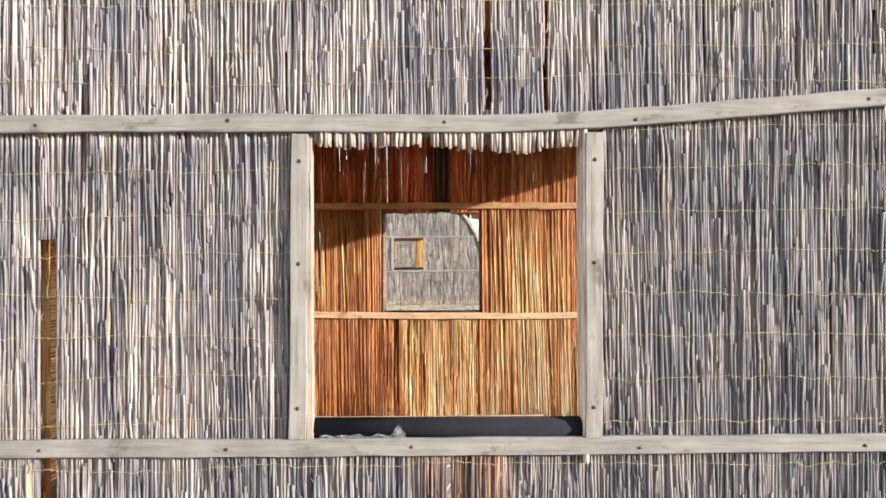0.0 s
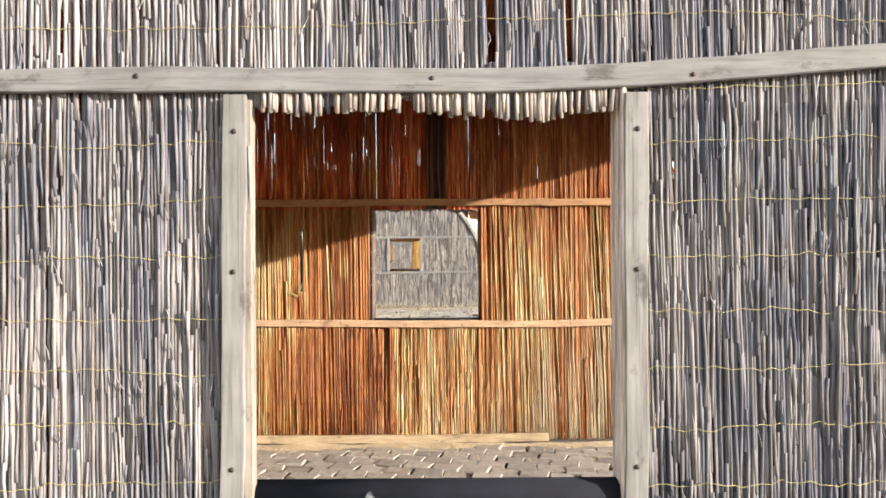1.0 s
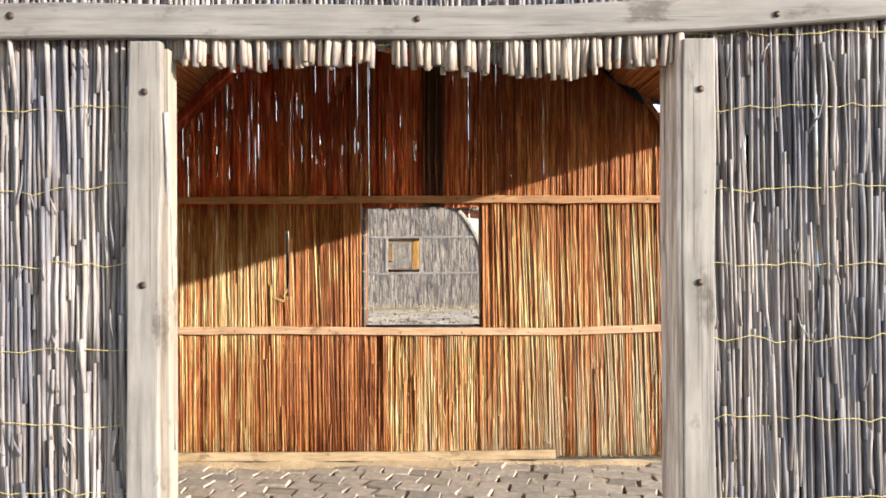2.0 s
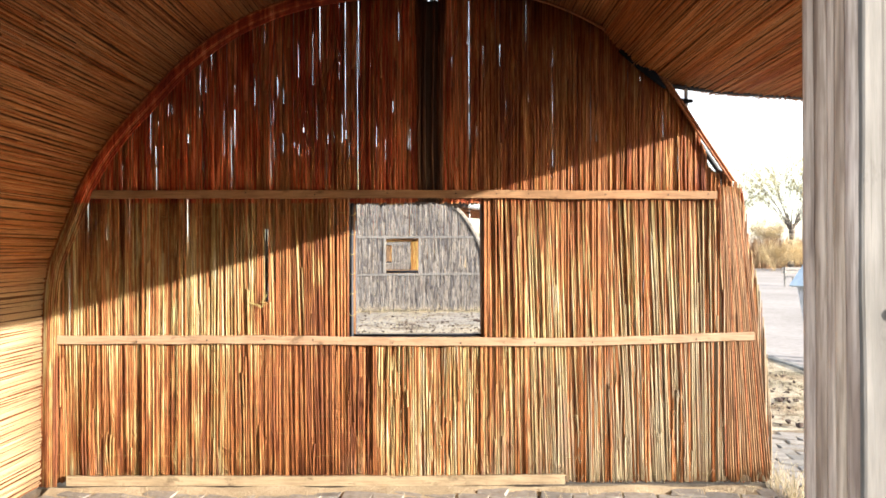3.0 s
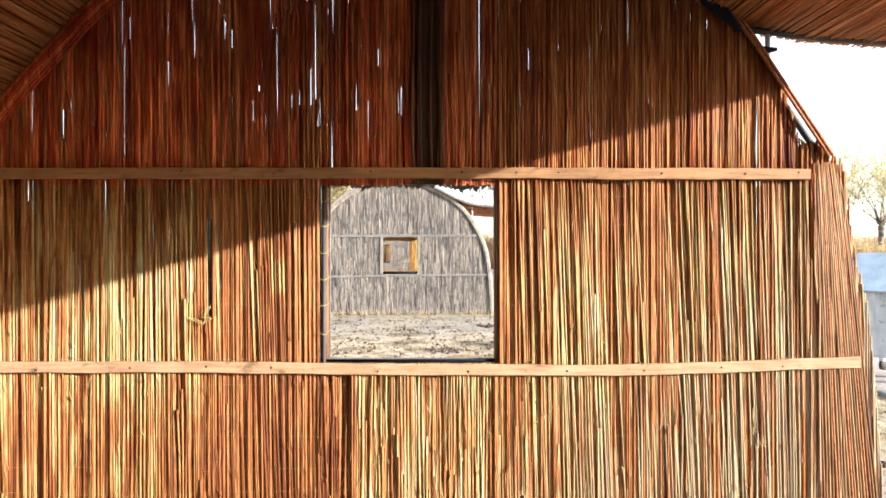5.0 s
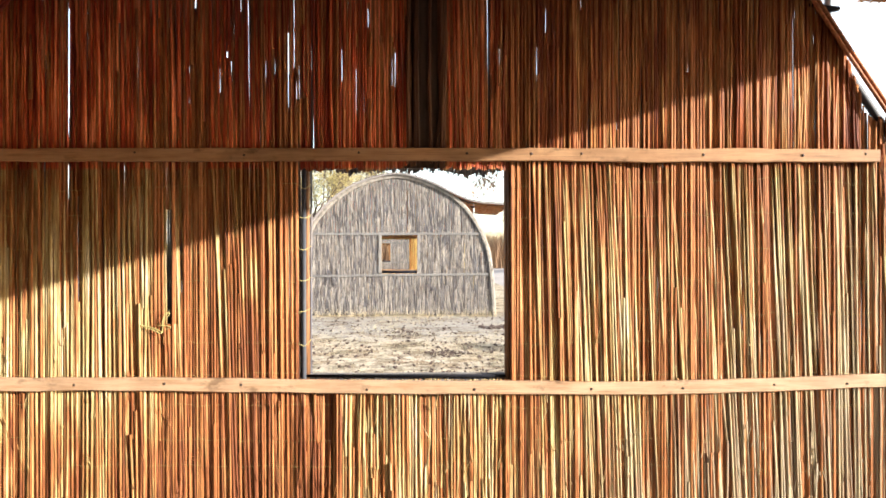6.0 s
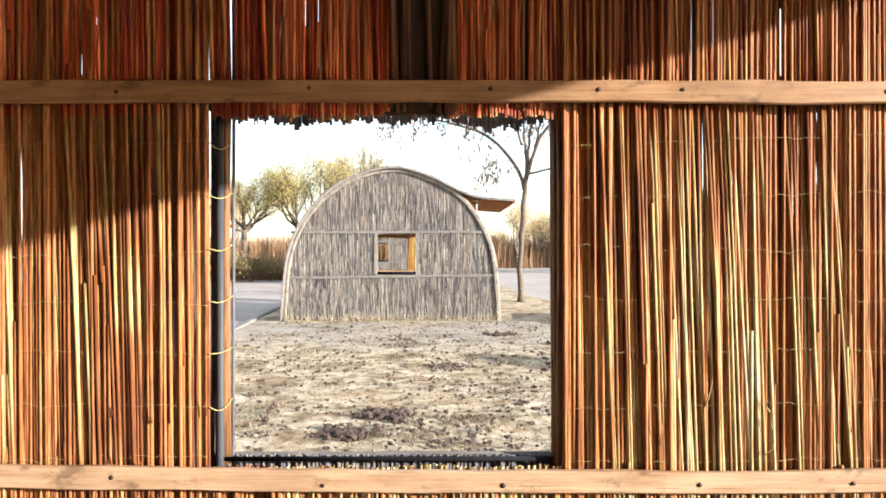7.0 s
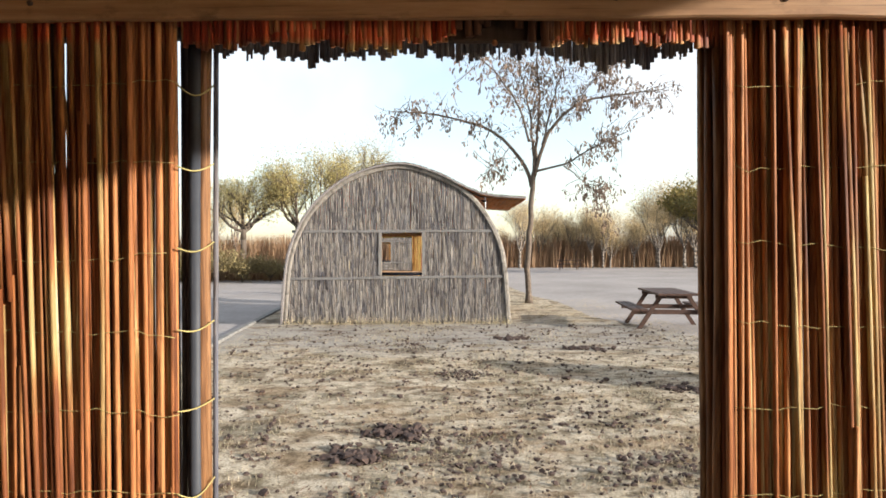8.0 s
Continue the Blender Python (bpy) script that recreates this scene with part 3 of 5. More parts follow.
def reed_mat(name, mat, parent, seed, spacing, radius, y, window, chinks=(), single=0, near_x=0.2, label="", lean=0.003, bend=0.28, **kw):
    """A mat: the stems nearest to the window single, all others joined."""
    rng = np.random.default_rng(seed)
    p0, p1, rr = mat_stems(rng, spacing, radius, y, window, chinks, lean, fringe_seed=seed * 1.7, **kw)
    order = np.argsort(np.abs(p0[:, 0] - near_x))
    alone, rest = order[:single], order[single:]
    fine = radius < 0.008
    ob = part(name, stick_mesh(name, mat, p0[rest], p1[rest], rr[rest], sides=6 if fine else 5, rings=5 if fine else 3, wob=radius * bend, rng=rng), mat, parent, label, "stuff")
    if single:
        meshes = stem_variants(mat, 14, seed + 50, bend)
        for n, i in enumerate(alone):
            reed = new("reed", meshes[n % 14])
            way = Vector(p1[i] - p0[i])
            turn = way.to_track_quat("Z", "Y") @ Euler((0, 0, rng.uniform(0, 6.28))).to_quaternion()
            reed.matrix_world = Matrix.LocRotScale(Vector(p0[i]), turn, (rr[i], rr[i], way.length))
            reed.parent = ob
    return ob


def twine_rows(parent, seed, y, side, heights, window, thick, ends=(-HALF, HALF)):
    """Twine stitched across a mat at each height, one run on each side of the window."""
    rng = np.random.default_rng(seed)
    for z in heights:
        left, right = arch_reach(z)
        left, right = max(left + 0.05, ends[0]), min(right - 0.05, ends[1])
        runs = [(left, right)]
        if window and window[2] < z < window[3]:
            runs = [(left, window[0] - 0.03), (window[1] + 0.03, right)]
        for a, b in runs:
            if b - a < 0.1:
                continue
            xs = np.arange(a, b, 0.022)
            drift = np.cumsum(rng.normal(0, 0.0016, len(xs)))
            drift -= np.linspace(0, drift[-1], len(xs)) * 0.7
            zz = z + drift + rng.normal(0, 0.0028, len(xs)) + 0.008 * np.sin(xs * 3.1 + z * 9)
            yy = y + side * (0.0062 + 0.0022 * np.sin(xs * 23 + z * 40) + 0.0016 * np.sin(xs * 61))
            part("twine", tube_mesh("twine", TWINE, np.stack([xs, yy, zz], 1), thick, 4), TWINE, parent)


def build_hut(at, label, detail, seed, front_window, back_window):
    """An arched hut with reed gables, a reed roof open to one side under an awning, on a steel tube frame."""
    hut = thing("reed_hut", label, "hut", at, 0.0, "row of reed huts")
    ARCH["line"] = NEAR_ARCH if detail > 1 else FAR_ARCH
    fine = detail > 0
    sp, rad = (0.0070, 0.0041) if fine else (0.0135, 0.0072)
    sp_in, rad_in = (0.0079, 0.0047) if fine else (0.0150, 0.0085)
    weathered = REED_GREY if fine else REED_ASH
    rng = np.random.default_rng(seed)
    chinks_f = ([(-1.07, 0.026, 0.55, 1.55)] if detail > 1 else []) + [(0.325, 0.011, 1.95, 2.9), (0.51, 0.010, 1.95, 2.8), (-1.02, 0.008, 1.6, 2.6), (0.03, 0.008, 0.3, 0.86), (0.19, 0.010, 0.2, 0.86)]
    for _ in range(16):
        z = rng.uniform(1.0, 2.4)
        chinks_f.append((rng.uniform(-2.1, 2.1), 0.006, z, z + rng.uniform(0.1, 0.4)))
    both = [(-0.312, 0.0075, 1.93, 3.2), (-0.19, 0.0055, 1.93, 2.75), (0.425, 0.0075, 1.93, 3.2), (-0.91, 0.019, 1.20, 1.68)]
    slits = []
    for _ in range(165 if fine else 0):
        x = min(rng.normal(-0.35, 0.85), 1.3 - 0.9 * rng.random())
        z = rng.uniform(1.93, 3.0)
        slits.append((x, rng.uniform(0.0003, 0.0008), z, z + rng.uniform(0.05, 0.24)))
    fw, bw = front_window, back_window
    open_fw = (fw[0], fw[1] + 0.034, fw[2], fw[3] + 0.022)
    outer_gaps = [c for c in both if c[1] < 0.015] + [(cx + 0.012 * cx, 0.012, c0 - 0.01, c1 + 0.01) for cx, cw, c0, c1 in slits]
    over_slits = [(cx, 0.0027, c0, c1) for cx, cw, c0, c1 in slits]
    over = [(0.158, 0.075, bw[3] + 0.03, 3.25)] if fine else []
    # front gable: weathered outside, golden inside
    grey = reed_mat("outer_front_mat", weathered, hut, seed + 1, sp, rad, 0.018, open_fw, chinks_f, 300 if detail > 1 else 0, label="weathered grey reed mat", fringe=0.024, split=0.95, lean=0.008, bend=0.34, thin_share=0.22, proud=0.0016, sag=(0.40, 0.13, 0.045) if detail > 1 else None)
    fill = [c for c in chinks_f if c[1] > 0.009]
    reed_mat("under_front_mat", weathered, hut, seed + 2, sp * 0.85, rad, 0.026, (fw[0] - 0.02, fw[1] + 0.04, fw[2], fw[3] + 0.025), fill, 0, label="second layer of weathered reeds", fringe=0.015, sag=(0.40, 0.13, 0.040) if detail > 1 else None)
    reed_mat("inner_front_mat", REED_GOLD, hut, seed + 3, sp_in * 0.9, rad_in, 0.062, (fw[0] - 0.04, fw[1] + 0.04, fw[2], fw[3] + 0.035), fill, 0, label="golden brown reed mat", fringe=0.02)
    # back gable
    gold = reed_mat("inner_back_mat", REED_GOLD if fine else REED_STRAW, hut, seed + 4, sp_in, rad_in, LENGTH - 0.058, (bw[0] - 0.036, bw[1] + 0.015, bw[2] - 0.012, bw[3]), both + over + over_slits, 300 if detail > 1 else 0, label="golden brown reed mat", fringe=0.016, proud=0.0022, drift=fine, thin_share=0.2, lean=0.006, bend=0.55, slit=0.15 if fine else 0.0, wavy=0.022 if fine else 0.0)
    reed_mat("under_back_mat", REED_RUST, hut, seed + 5, sp_in * 0.58, rad_in * 0.98, LENGTH - 0.0525, (bw[0] - 0.036, bw[1] + 0.015, bw[2] - 0.03, bw[3] + 0.01), both + over, 0, label="second layer of red-brown reeds", fringe=0.012, proud=0.004, lean=0.0012, bend=0.12, thin_share=0.0, slit=0.15 if fine else 0.0, parted=slits, wavy=0.022 if fine else 0.0)
    reed_mat("outer_back_mat", weathered, hut, seed + 6, sp * 0.85, rad, LENGTH - 0.004, bw, outer_gaps, 0, label="weathered grey reed mat", fringe=0.024, lean=0.0012, bend=0.15, sag=(0.40, 0.14, 0.016) if fine else None, slit=0.15 if fine else 0.0, thin_share=0.03, x_range=(-HALF, 2.26 if fine else HALF))
    if fine:
        twine_rows(grey, seed + 7, 0.018, -1, np.arange(0.183, 3.2, 0.132), fw, 0.0009)
        twine_rows(gold, seed + 8, LENGTH - 0.058, -1, np.arange(0.064, 1.86, 0.132), bw, 0.0006)
    # steel tubes: an arch and window frame in each gable
    for y, w in ((0.044, fw), (LENGTH - 0.026, bw)):
        part("arch_tube", tube_mesh("arch_tube", STEEL, [(x, y, z) for x, z in arch_points(0.035, 70)], 0.017), STEEL, hut, "grey steel tube bent to an arch")
        for x, x_top in ((w[0] - 0.022, w[0] + (0.052 if y > 1 else 0.02)), (w[1] + (0.024 if y > 1 else 0.046), w[1] - 0.06 if y > 1 else w[1] + 0.012)):
            part("frame_post", tube_mesh("frame_post", STEEL, [(x, y, 0.0), (x, y, 1.0), (x, y, w[3] + 0.04)], 0.011), STEEL, hut, "grey steel tube post")
            part("frame_post", tube_mesh("frame_post", STEEL, [(x_top, y, w[3] + 0.05), (x_top, y, 2.4), (x_top, y, arch_z(x_top, 0.05))], 0.016), STEEL, hut, "grey steel tube post")
        z = w[2] + 0.040 if y < 1 else w[2] - 0.003
        part("sill_tube", tube_mesh("sill_tube", TARRED, [(w[0] - 0.01, y, z), (0.2, y, z), (w[1] + 0.01, y, z)], 0.034 if y < 1 else 0.006), TARRED if y < 1 else STEEL, hut, "dark steel sill tube")
        part("head_tube", tube_mesh("head_tube", STEEL, [(w[0] - 0.01, y, w[3] + 0.05), (0.2, y, w[3] + 0.05), (w[1] + 0.01, y, w[3] + 0.05)], 0.016), STEEL, hut)
    # outside battens and window posts
    out_nails = (-2.0, -1.088, -0.488, 0.187, 0.784, 1.51, 2.1)
    top_line = [(-2.12, 1.908), (-0.5, 1.912), (0.5, 1.903), (0.8, 1.925), (1.55, 1.982), (2.04, 2.01)] if detail > 1 else [(-2.12, 1.90), (2.12, 1.90)]
    batten("batten", WOOD_GREY, top_line, -0.008, 0.010, 0.055, hut, seed + 10, out_nails if fine else (), -1, "weathered grey batten")
    low_line = [(-2.27, 0.893), (0.1, 0.897), (2.27, 0.905)] if detail > 1 else [(-2.27, 0.93), (-1.0, 0.93), (-0.3, 0.945), (2.27, 0.965)]
    batten("batten", WOOD_GREY, low_line, -0.008, 0.010, 0.055, hut, seed + 11, (-1.98, -1.08, -0.497, 0.079, 0.789, 1.49) if fine else (), -1, "weathered grey batten")
    for x, s in ((fw[0] - 0.044, 0), (fw[1] + 0.045, 1)):
        bm = box_bm(-0.027, 0.027, -0.010, 0.006, fw[2] + 0.018, fw[3] + 0.03, 0.003)
        bmesh.ops.subdivide_edges(bm, edges=[e for e in bm.edges if e.calc_length() > 0.5], cuts=14)
        for v in bm.verts:
            v.co.x += x + (0.010 if s else 0.012) * (v.co.z - 1.4) * (0.6 if s else 1.0) + 0.004 * noise.noise(Vector((v.co.x * 30, seed, v.co.z * 5)))
        post = part("window_post", bm, WOOD_GREY_UP, hut, "weathered upright board beside the window")
        if fine:
            for z in (1.02, 1.47, 1.79):
                xx = x + (0.010 if s else 0.012) * (z - 1.4)
                part("nail", stick_mesh("nail", NAIL, [(xx, -0.0125, z)], [(xx, -0.006, z)], 0.006, sides=8, rings=2), NAIL, post)
    # lining boards of the window reveal
    part("reveal_board", box_bm(fw[0] - 0.024, fw[0] - 0.004, 0.001, 0.034, fw[2] + 0.004, fw[3] + 0.02, 0.002), REVEAL, hut)
    # thick pale reeds lining the other side of the reveal
    for dx, y, r in ((0.004, 0.002, 0.0075), (0.002, 0.014, 0.0080), (0.003, 0.027, 0.0085), (0.000, 0.041, 0.0092), (-0.002, 0.056, 0.0092), (0.004, 0.069, 0.0085), (0.020, 0.072, 0.009)):
        pts = [(fw[1] + 0.016 + dx + 0.0025 * noise.noise(Vector((z * 2.2, y * 60, seed))), y + 0.002 * noise.noise(Vector((z * 3.0, 9, y * 50))), z) for z in np.linspace(fw[2] - 0.06, fw[3] + 0.05, 22)]
        part("reveal_reed", tube_mesh("reveal_reed", PALE_REED, pts, [r * (1.10 if k in (6, 14) else 1.0) for k in range(22)], 10), PALE_REED, hut, "thick pale lilac-grey reed lining the window")
    # inside battens of the back gable
    yb = LENGTH - 0.090
    batten("batten", WOOD_BROWN, [(-2.06, 1.905), (0.0, 1.904), (2.04, 1.895)], yb, yb + 0.018, 0.054, hut, seed + 12, (-1.04, -0.587, -0.113, 0.334, 0.60, 0.808, 1.31, 1.72, 1.98) if fine else (), -1, "planed brown batten")
    batten("batten", WOOD_TAN, [(-2.27, 0.955), (-0.9, 0.955), (0.0, 0.941), (1.2, 0.935), (2.28, 0.975)], yb, yb + 0.018, 0.054, hut, seed + 13,
           (-1.75, -1.29, -0.917, -0.6, -0.08, 0.363, 0.846, 1.223, 1.6, 1.9) if fine else (), -1, "planed tan batten")
    batten("skirting_board", WOOD_PALE, [(-2.2, 0.038), (0.2, 0.036), (1.04, 0.044)], yb - 0.012, yb + 0.012, 0.062, hut, seed + 14, (), -1, "pale board along the foot of the wall")
    batten("batten", WOOD_GREY, [(-2.05, 1.905), (2.04, 1.895)], LENGTH + 0.006, LENGTH + 0.022, 0.054, hut, seed + 15, (), 1, "weathered grey batten")
    batten("batten", WOOD_GREY, [(-2.27, 0.950), (2.28, 0.960)], LENGTH + 0.006, LENGTH + 0.022, 0.054, hut, seed + 16, (), 1, "weathered grey batten")
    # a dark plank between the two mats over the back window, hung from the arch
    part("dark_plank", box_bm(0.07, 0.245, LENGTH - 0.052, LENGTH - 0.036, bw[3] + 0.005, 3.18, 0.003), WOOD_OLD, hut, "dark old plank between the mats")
    if fine:
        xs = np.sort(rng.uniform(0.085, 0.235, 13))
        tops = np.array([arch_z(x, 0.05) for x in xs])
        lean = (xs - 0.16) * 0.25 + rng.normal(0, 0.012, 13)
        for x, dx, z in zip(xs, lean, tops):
            part("dark_reed", stick_mesh("dark_reed", REED_DARK, [(x, LENGTH - 0.060, bw[3] + 0.02 + rng.normal(0, 0.01))], [(x + dx, LENGTH - 0.062, z)], 0.0075, sides=6, rings=5, wob=0.006, rng=rng), REED_DARK, hut, "dark brown reed stem")
        # stems left standing in the jambs of the back window
        for x, y in ((bw[0] - 0.006, -0.010), (bw[0] - 0.012, -0.020), (bw[1] + 0.002, -0.012), (bw[1] + 0.004, -0.030), (bw[1] + 0.006, -0.044)):
            part("jamb_reed", stick_mesh("jamb_reed", EDGE_REED, [(x, LENGTH + y, 0.96)], [(x + rng.normal(0, 0.003), LENGTH + y, bw[3] + 0.06)], 0.0075, sides=6, rings=5, wob=0.002, rng=rng), EDGE_REED, hut, "brown reed in the window jamb")
        # thin broken tips over the back window
        xs = rng.uniform(bw[0] - 0.02, bw[1] + 0.02, 170)
        zs = bw[3] + 0.03 - rng.random(170) ** 2 * 0.045
        p0 = np.stack([xs, LENGTH - 0.004 + rng.normal(0, 0.006, 170), 0 * xs + bw[3] + 0.07], 1)
        part("frayed_fringe", stick_mesh("frayed_fringe", REED_GREY, p0, np.stack([xs + rng.normal(0, 0.004, 170), p0[:, 1], zs], 1), 0.0028, 0.0018, sides=5, rings=3), REED_GREY, hut, "thin broken reed tips over the window", "stuff")
        # a snarl of twine by the torn place in the mat
        a = np.linspace(0, 9.4, 40)
        pts = np.stack([-0.955 + 0.050 * np.sin(a) + 0.018 * np.sin(2.3 * a), LENGTH - 0.074 - 0.006 * np.cos(1.7 * a), 1.175 + 0.022 * np.cos(1.3 * a) + 0.10 * (a / 9.4) * np.maximum(np.sin(a), 0)], 1)
        part("twine_snarl", tube_mesh("twine_snarl", TWINE, pts, 0.0022, 5), TWINE, hut, "snarl of yellow twine by a torn slit")
        # loose loops of twine in the jamb
        for z in (1.12, 1.252, 1.384, 1.516, 1.648, 1.78):
            droop = rng.uniform(0.005, 0.03)
            pts = [(bw[0] - 0.036 + 0.042 * f, LENGTH - 0.066 + 0.05 * f, z - droop * math.sin(3.14 * f) + 0.01 * f) for f in np.linspace(0, 1, 9)]
            part("twine_loop", tube_mesh("twine_loop", TWINE, pts, 0.0014, 5), TWINE, hut, "loose loop of yellow twine")
        # frayed sheaths on the mats
        for name, mat, y, side, n, z_top, lab in (("husk_litter", REED_GREY, 0.010, -1, 900, 2.9, "pale frayed leaf sheaths on the mat"), ("straw_litter", REED_GOLD, LENGTH - 0.068, -1, 380, 1.1, "frayed straw on the mat")):
            xs, zs = rng.uniform(-2.1, 2.1, n), rng.uniform(0.1, z_top, n) if side and z_top > 2 else 0.03 + z_top * rng.random(n) ** 1.6
            ok = np.array([arch_z(x) > z + 0.15 and not (fw[0] - 0.06 < x < fw[1] + 0.06 and fw[2] - 0.05 < z < fw[3] + 0.08) for x, z in zip(xs, zs)])
            xs, zs, n = xs[ok], zs[ok], int(ok.sum())
            ang, ln = rng.normal(0, 0.22, n), rng.uniform(0.02, 0.07, n)
            p0 = np.stack([xs, 0 * xs + y - 0.002, zs], 1)
            p1 = p0 + np.stack([np.sin(ang) * ln, -rng.uniform(0.0, 0.012, n), np.cos(ang) * ln], 1)
            part(name, stick_mesh(name, mat, p0, p1, 0.0022, 0.0008, sides=4, rings=3, wob=0.002, rng=rng), mat, hut, lab, "stuff")
    # bundled reed rims round the gables
    for k in range(3):
        dx, dy = rng.normal(0, 0.006), rng.normal(0, 0.010)
        pts = [(x + dx, -0.01 + dy, max(z + rng.normal(0, 0.002), 0.0)) for x, z in arch_points(0.014 + 0.024 * k, 60)]
        part("rim_reed", tube_mesh("rim_reed", RIM_GREY, pts, 0.015 if fine else 0.026, 6), RIM_GREY, hut, "thick weathered reed bent along the rim")
    yr = LENGTH - 0.082
    for k in range(9 if fine else 3):
        mat = REED_GOLD if fine and k > 1 else REED_RIM
        dy = -0.012 * math.sin(k * 0.4) + rng.normal(0, 0.003)
        pts = [(x, yr + dy + 0.002 * noise.noise(Vector((z * 3, k, 0))), z) for x, z in arch_points(0.010 + 0.0125 * k, 70, -1.1, 0.1)]
        part("rim_reed", tube_mesh("rim_reed", mat, pts, (0.0078 if k else 0.011) if fine else 0.026, 6), mat, hut, "reed of the bundle bent along the rim")
    for k in range(3):
        pts = [(x, yr + 0.010 * math.sin(k * 2.0), z) for x, z in arch_points(0.008 + 0.012 * k, 70, 0.08, 1.1) if not fine or z > 1.90]
        part("rim_reed", tube_mesh("rim_reed", REED_RIM, pts, 0.0085 if fine else 0.026, 6), REED_RIM, hut, "thick brown reed bent along the rim")
    if fine:
        # an upright sheaf closes the mat below the knee of the arch
        for k in range(19):
            f = k / 18
            x_top, x_low = 2.065 + 0.115 * f, 2.10 + 0.295 * f
            pts = [(x_top + (x_low - x_top) * max(1 - z / 1.95, 0.0) ** 0.8 + 0.004 * noise.noise(Vector((z * 2.0, k * 3.0, 1))), LENGTH - 0.066 - 0.004 * math.sin(3.1 * f) + 0.004 * noise.noise(Vector((z * 2.5, k * 2.0, 7))), z) for z in np.linspace(0.02 + 0.05 * rng.random(), 1.955 - 0.015 * rng.random(), 18)]
            mat = REED_RIM if k % 5 == 0 else EDGE_REED
            part("edge_reed", tube_mesh("edge_reed", mat, pts, rng.uniform(0.0058, 0.0080), 6), mat, hut, "reed of the upright sheaf at the edge of the mat")
        # pale broken ends hanging over the front window, longer on one side
        for _ in range(125):
            x = rng.uniform(fw[0] - 0.01, fw[1] + 0.01)
            long = 0.030 * math.exp(-((x - 0.40) / 0.12) ** 2) * rng.uniform(0.2, 1.0)
            z = fw[3] - 0.002 + 0.016 * noise.noise(Vector((x * 6.0, 3, 0))) - long - 0.014 * rng.random()
            part("fringe_reed", stick_mesh("fringe_reed", FRINGE_REED, [(x, 0.008 + rng.normal(0, 0.002), 1.905)], [(x + rng.normal(0, 0.003), 0.006 + rng.normal(0, 0.004), z)], rng.uniform(0.004, 0.0062), sides=6, rings=3), FRINGE_REED, hut, "pale broken reed end over the window")
    # the roof: a thin felted core, golden stems below, weathered ones above
    sec_in, sec_out = roof_points(0.0), roof_points(-0.03)
    n = len(sec_in)
    verts = [(x, y, max(z, 0)) for sec in (sec_in, sec_out) for x, z in sec for y in (-0.10, LENGTH + 0.06)]
    faces = []
    for i in range(n - 1):
        a, b = 2 * i, 2 * n + 2 * i
        faces += [(a, a + 1, a + 3, a + 2), (b, b + 2, b + 3, b + 1), (a, a + 2, b + 2, b), (a + 1, b + 1, b + 3, a + 3)]
    e = 2 * (n - 1)
    faces += [(0, 2 * n, 2 * n + 1, 1), (e, e + 1, 2 * n + e + 1, 2 * n + e)]
    core = ROOF_CORE if fine else ROOF_GREY
    part("roof_core", mesh_of("roof_core", verts, faces, core), core, hut, "thick reed roof mat curving to the ground")
    for name, sec, mat, step, inset, label2 in (("roof_lining", roof_points(0.012), ROOF_GOLD, sp * 1.05, 1, "golden brown reeds lining the roof"), ("roof_cover", roof_points(-0.042), ROOF_GREY, sp * 1.5, -1, "weathered reeds covering the roof")):
        pts = np.array(sec)
        dist = np.r_[0, np.cumsum(np.hypot(*np.diff(pts, axis=0).T))]
        s, p0, p1, rr = 0.02, [], [], []
        while s < dist[-1]:
            x, z = np.interp(s, dist, pts[:, 0]), np.interp(s, dist, pts[:, 1])
            r = rad * rng.uniform(0.8, 1.35)
            cut = rng.uniform(0.8, LENGTH - 0.8)
            ends = (-0.10 + rng.normal(0, 0.015), cut, LENGTH + 0.05 + rng.normal(0, 0.015))
            if inset > 0:
                ends = (-0.05 if x > 1.3 else 0.08, cut, (LENGTH + 0.04 if x > 1.3 else LENGTH - 0.075) + rng.normal(0, 0.006))
            for k in (0, 1):
                j = rng.normal(0, 0.004, 4)
                p0.append((x + j[0], ends[k] - 0.03 * k, max(z + j[1] + 0.003 * k, r)))
                p1.append((x + j[2], ends[k + 1], max(z + j[3], r)))
                rr.append(r)
            s += step * rng.uniform(0.75, 1.25)
        part(name, stick_mesh(name, mat, p0, p1, rr, sides=5, rings=4, wob=0.003, rng=rng), mat, hut, label2, "stuff")
    # a dark wrapping where the awning leaves the arch
    part("joint_wrap", tube_mesh("joint_wrap", TARRED, [(1.40, LENGTH - 0.10, 2.835), (1.47, LENGTH - 0.105, 2.80), (1.54, LENGTH - 0.10, 2.745), (1.62, LENGTH - 0.10, 2.675), (1.70, LENGTH - 0.095, 2.59)], [0.010, 0.030, 0.034, 0.028, 0.008], 7), TARRED, hut, "dark cloth wrapped round the joint")
    # a prop under the awning
    for y in (0.05, LENGTH - 0.03):
        part("awning_prop", tube_mesh("awning_prop", GALV, [(1.86, y, 2.30), (1.86, y, 2.45), (1.86, y, 2.64)], 0.013), GALV, hut, "short galvanised prop under the awning")
        part("prop_clamp", tube_mesh("prop_clamp", TARRED, [(1.77, y - 0.012, 2.535), (1.83, y - 0.014, 2.515), (1.90, y - 0.012, 2.52)], [0.010, 0.022, 0.010], 6), TARRED, hut, "dark clamp on the prop")
        part("awning_arm", tube_mesh("awning_arm", STEEL, [(1.45, y, 2.74), (1.76, y, 2.62), (2.2, y, 2.575), (2.66, y, 2.545)], 0.016), STEEL, hut, "dark steel arm carrying the awning")
    return hut


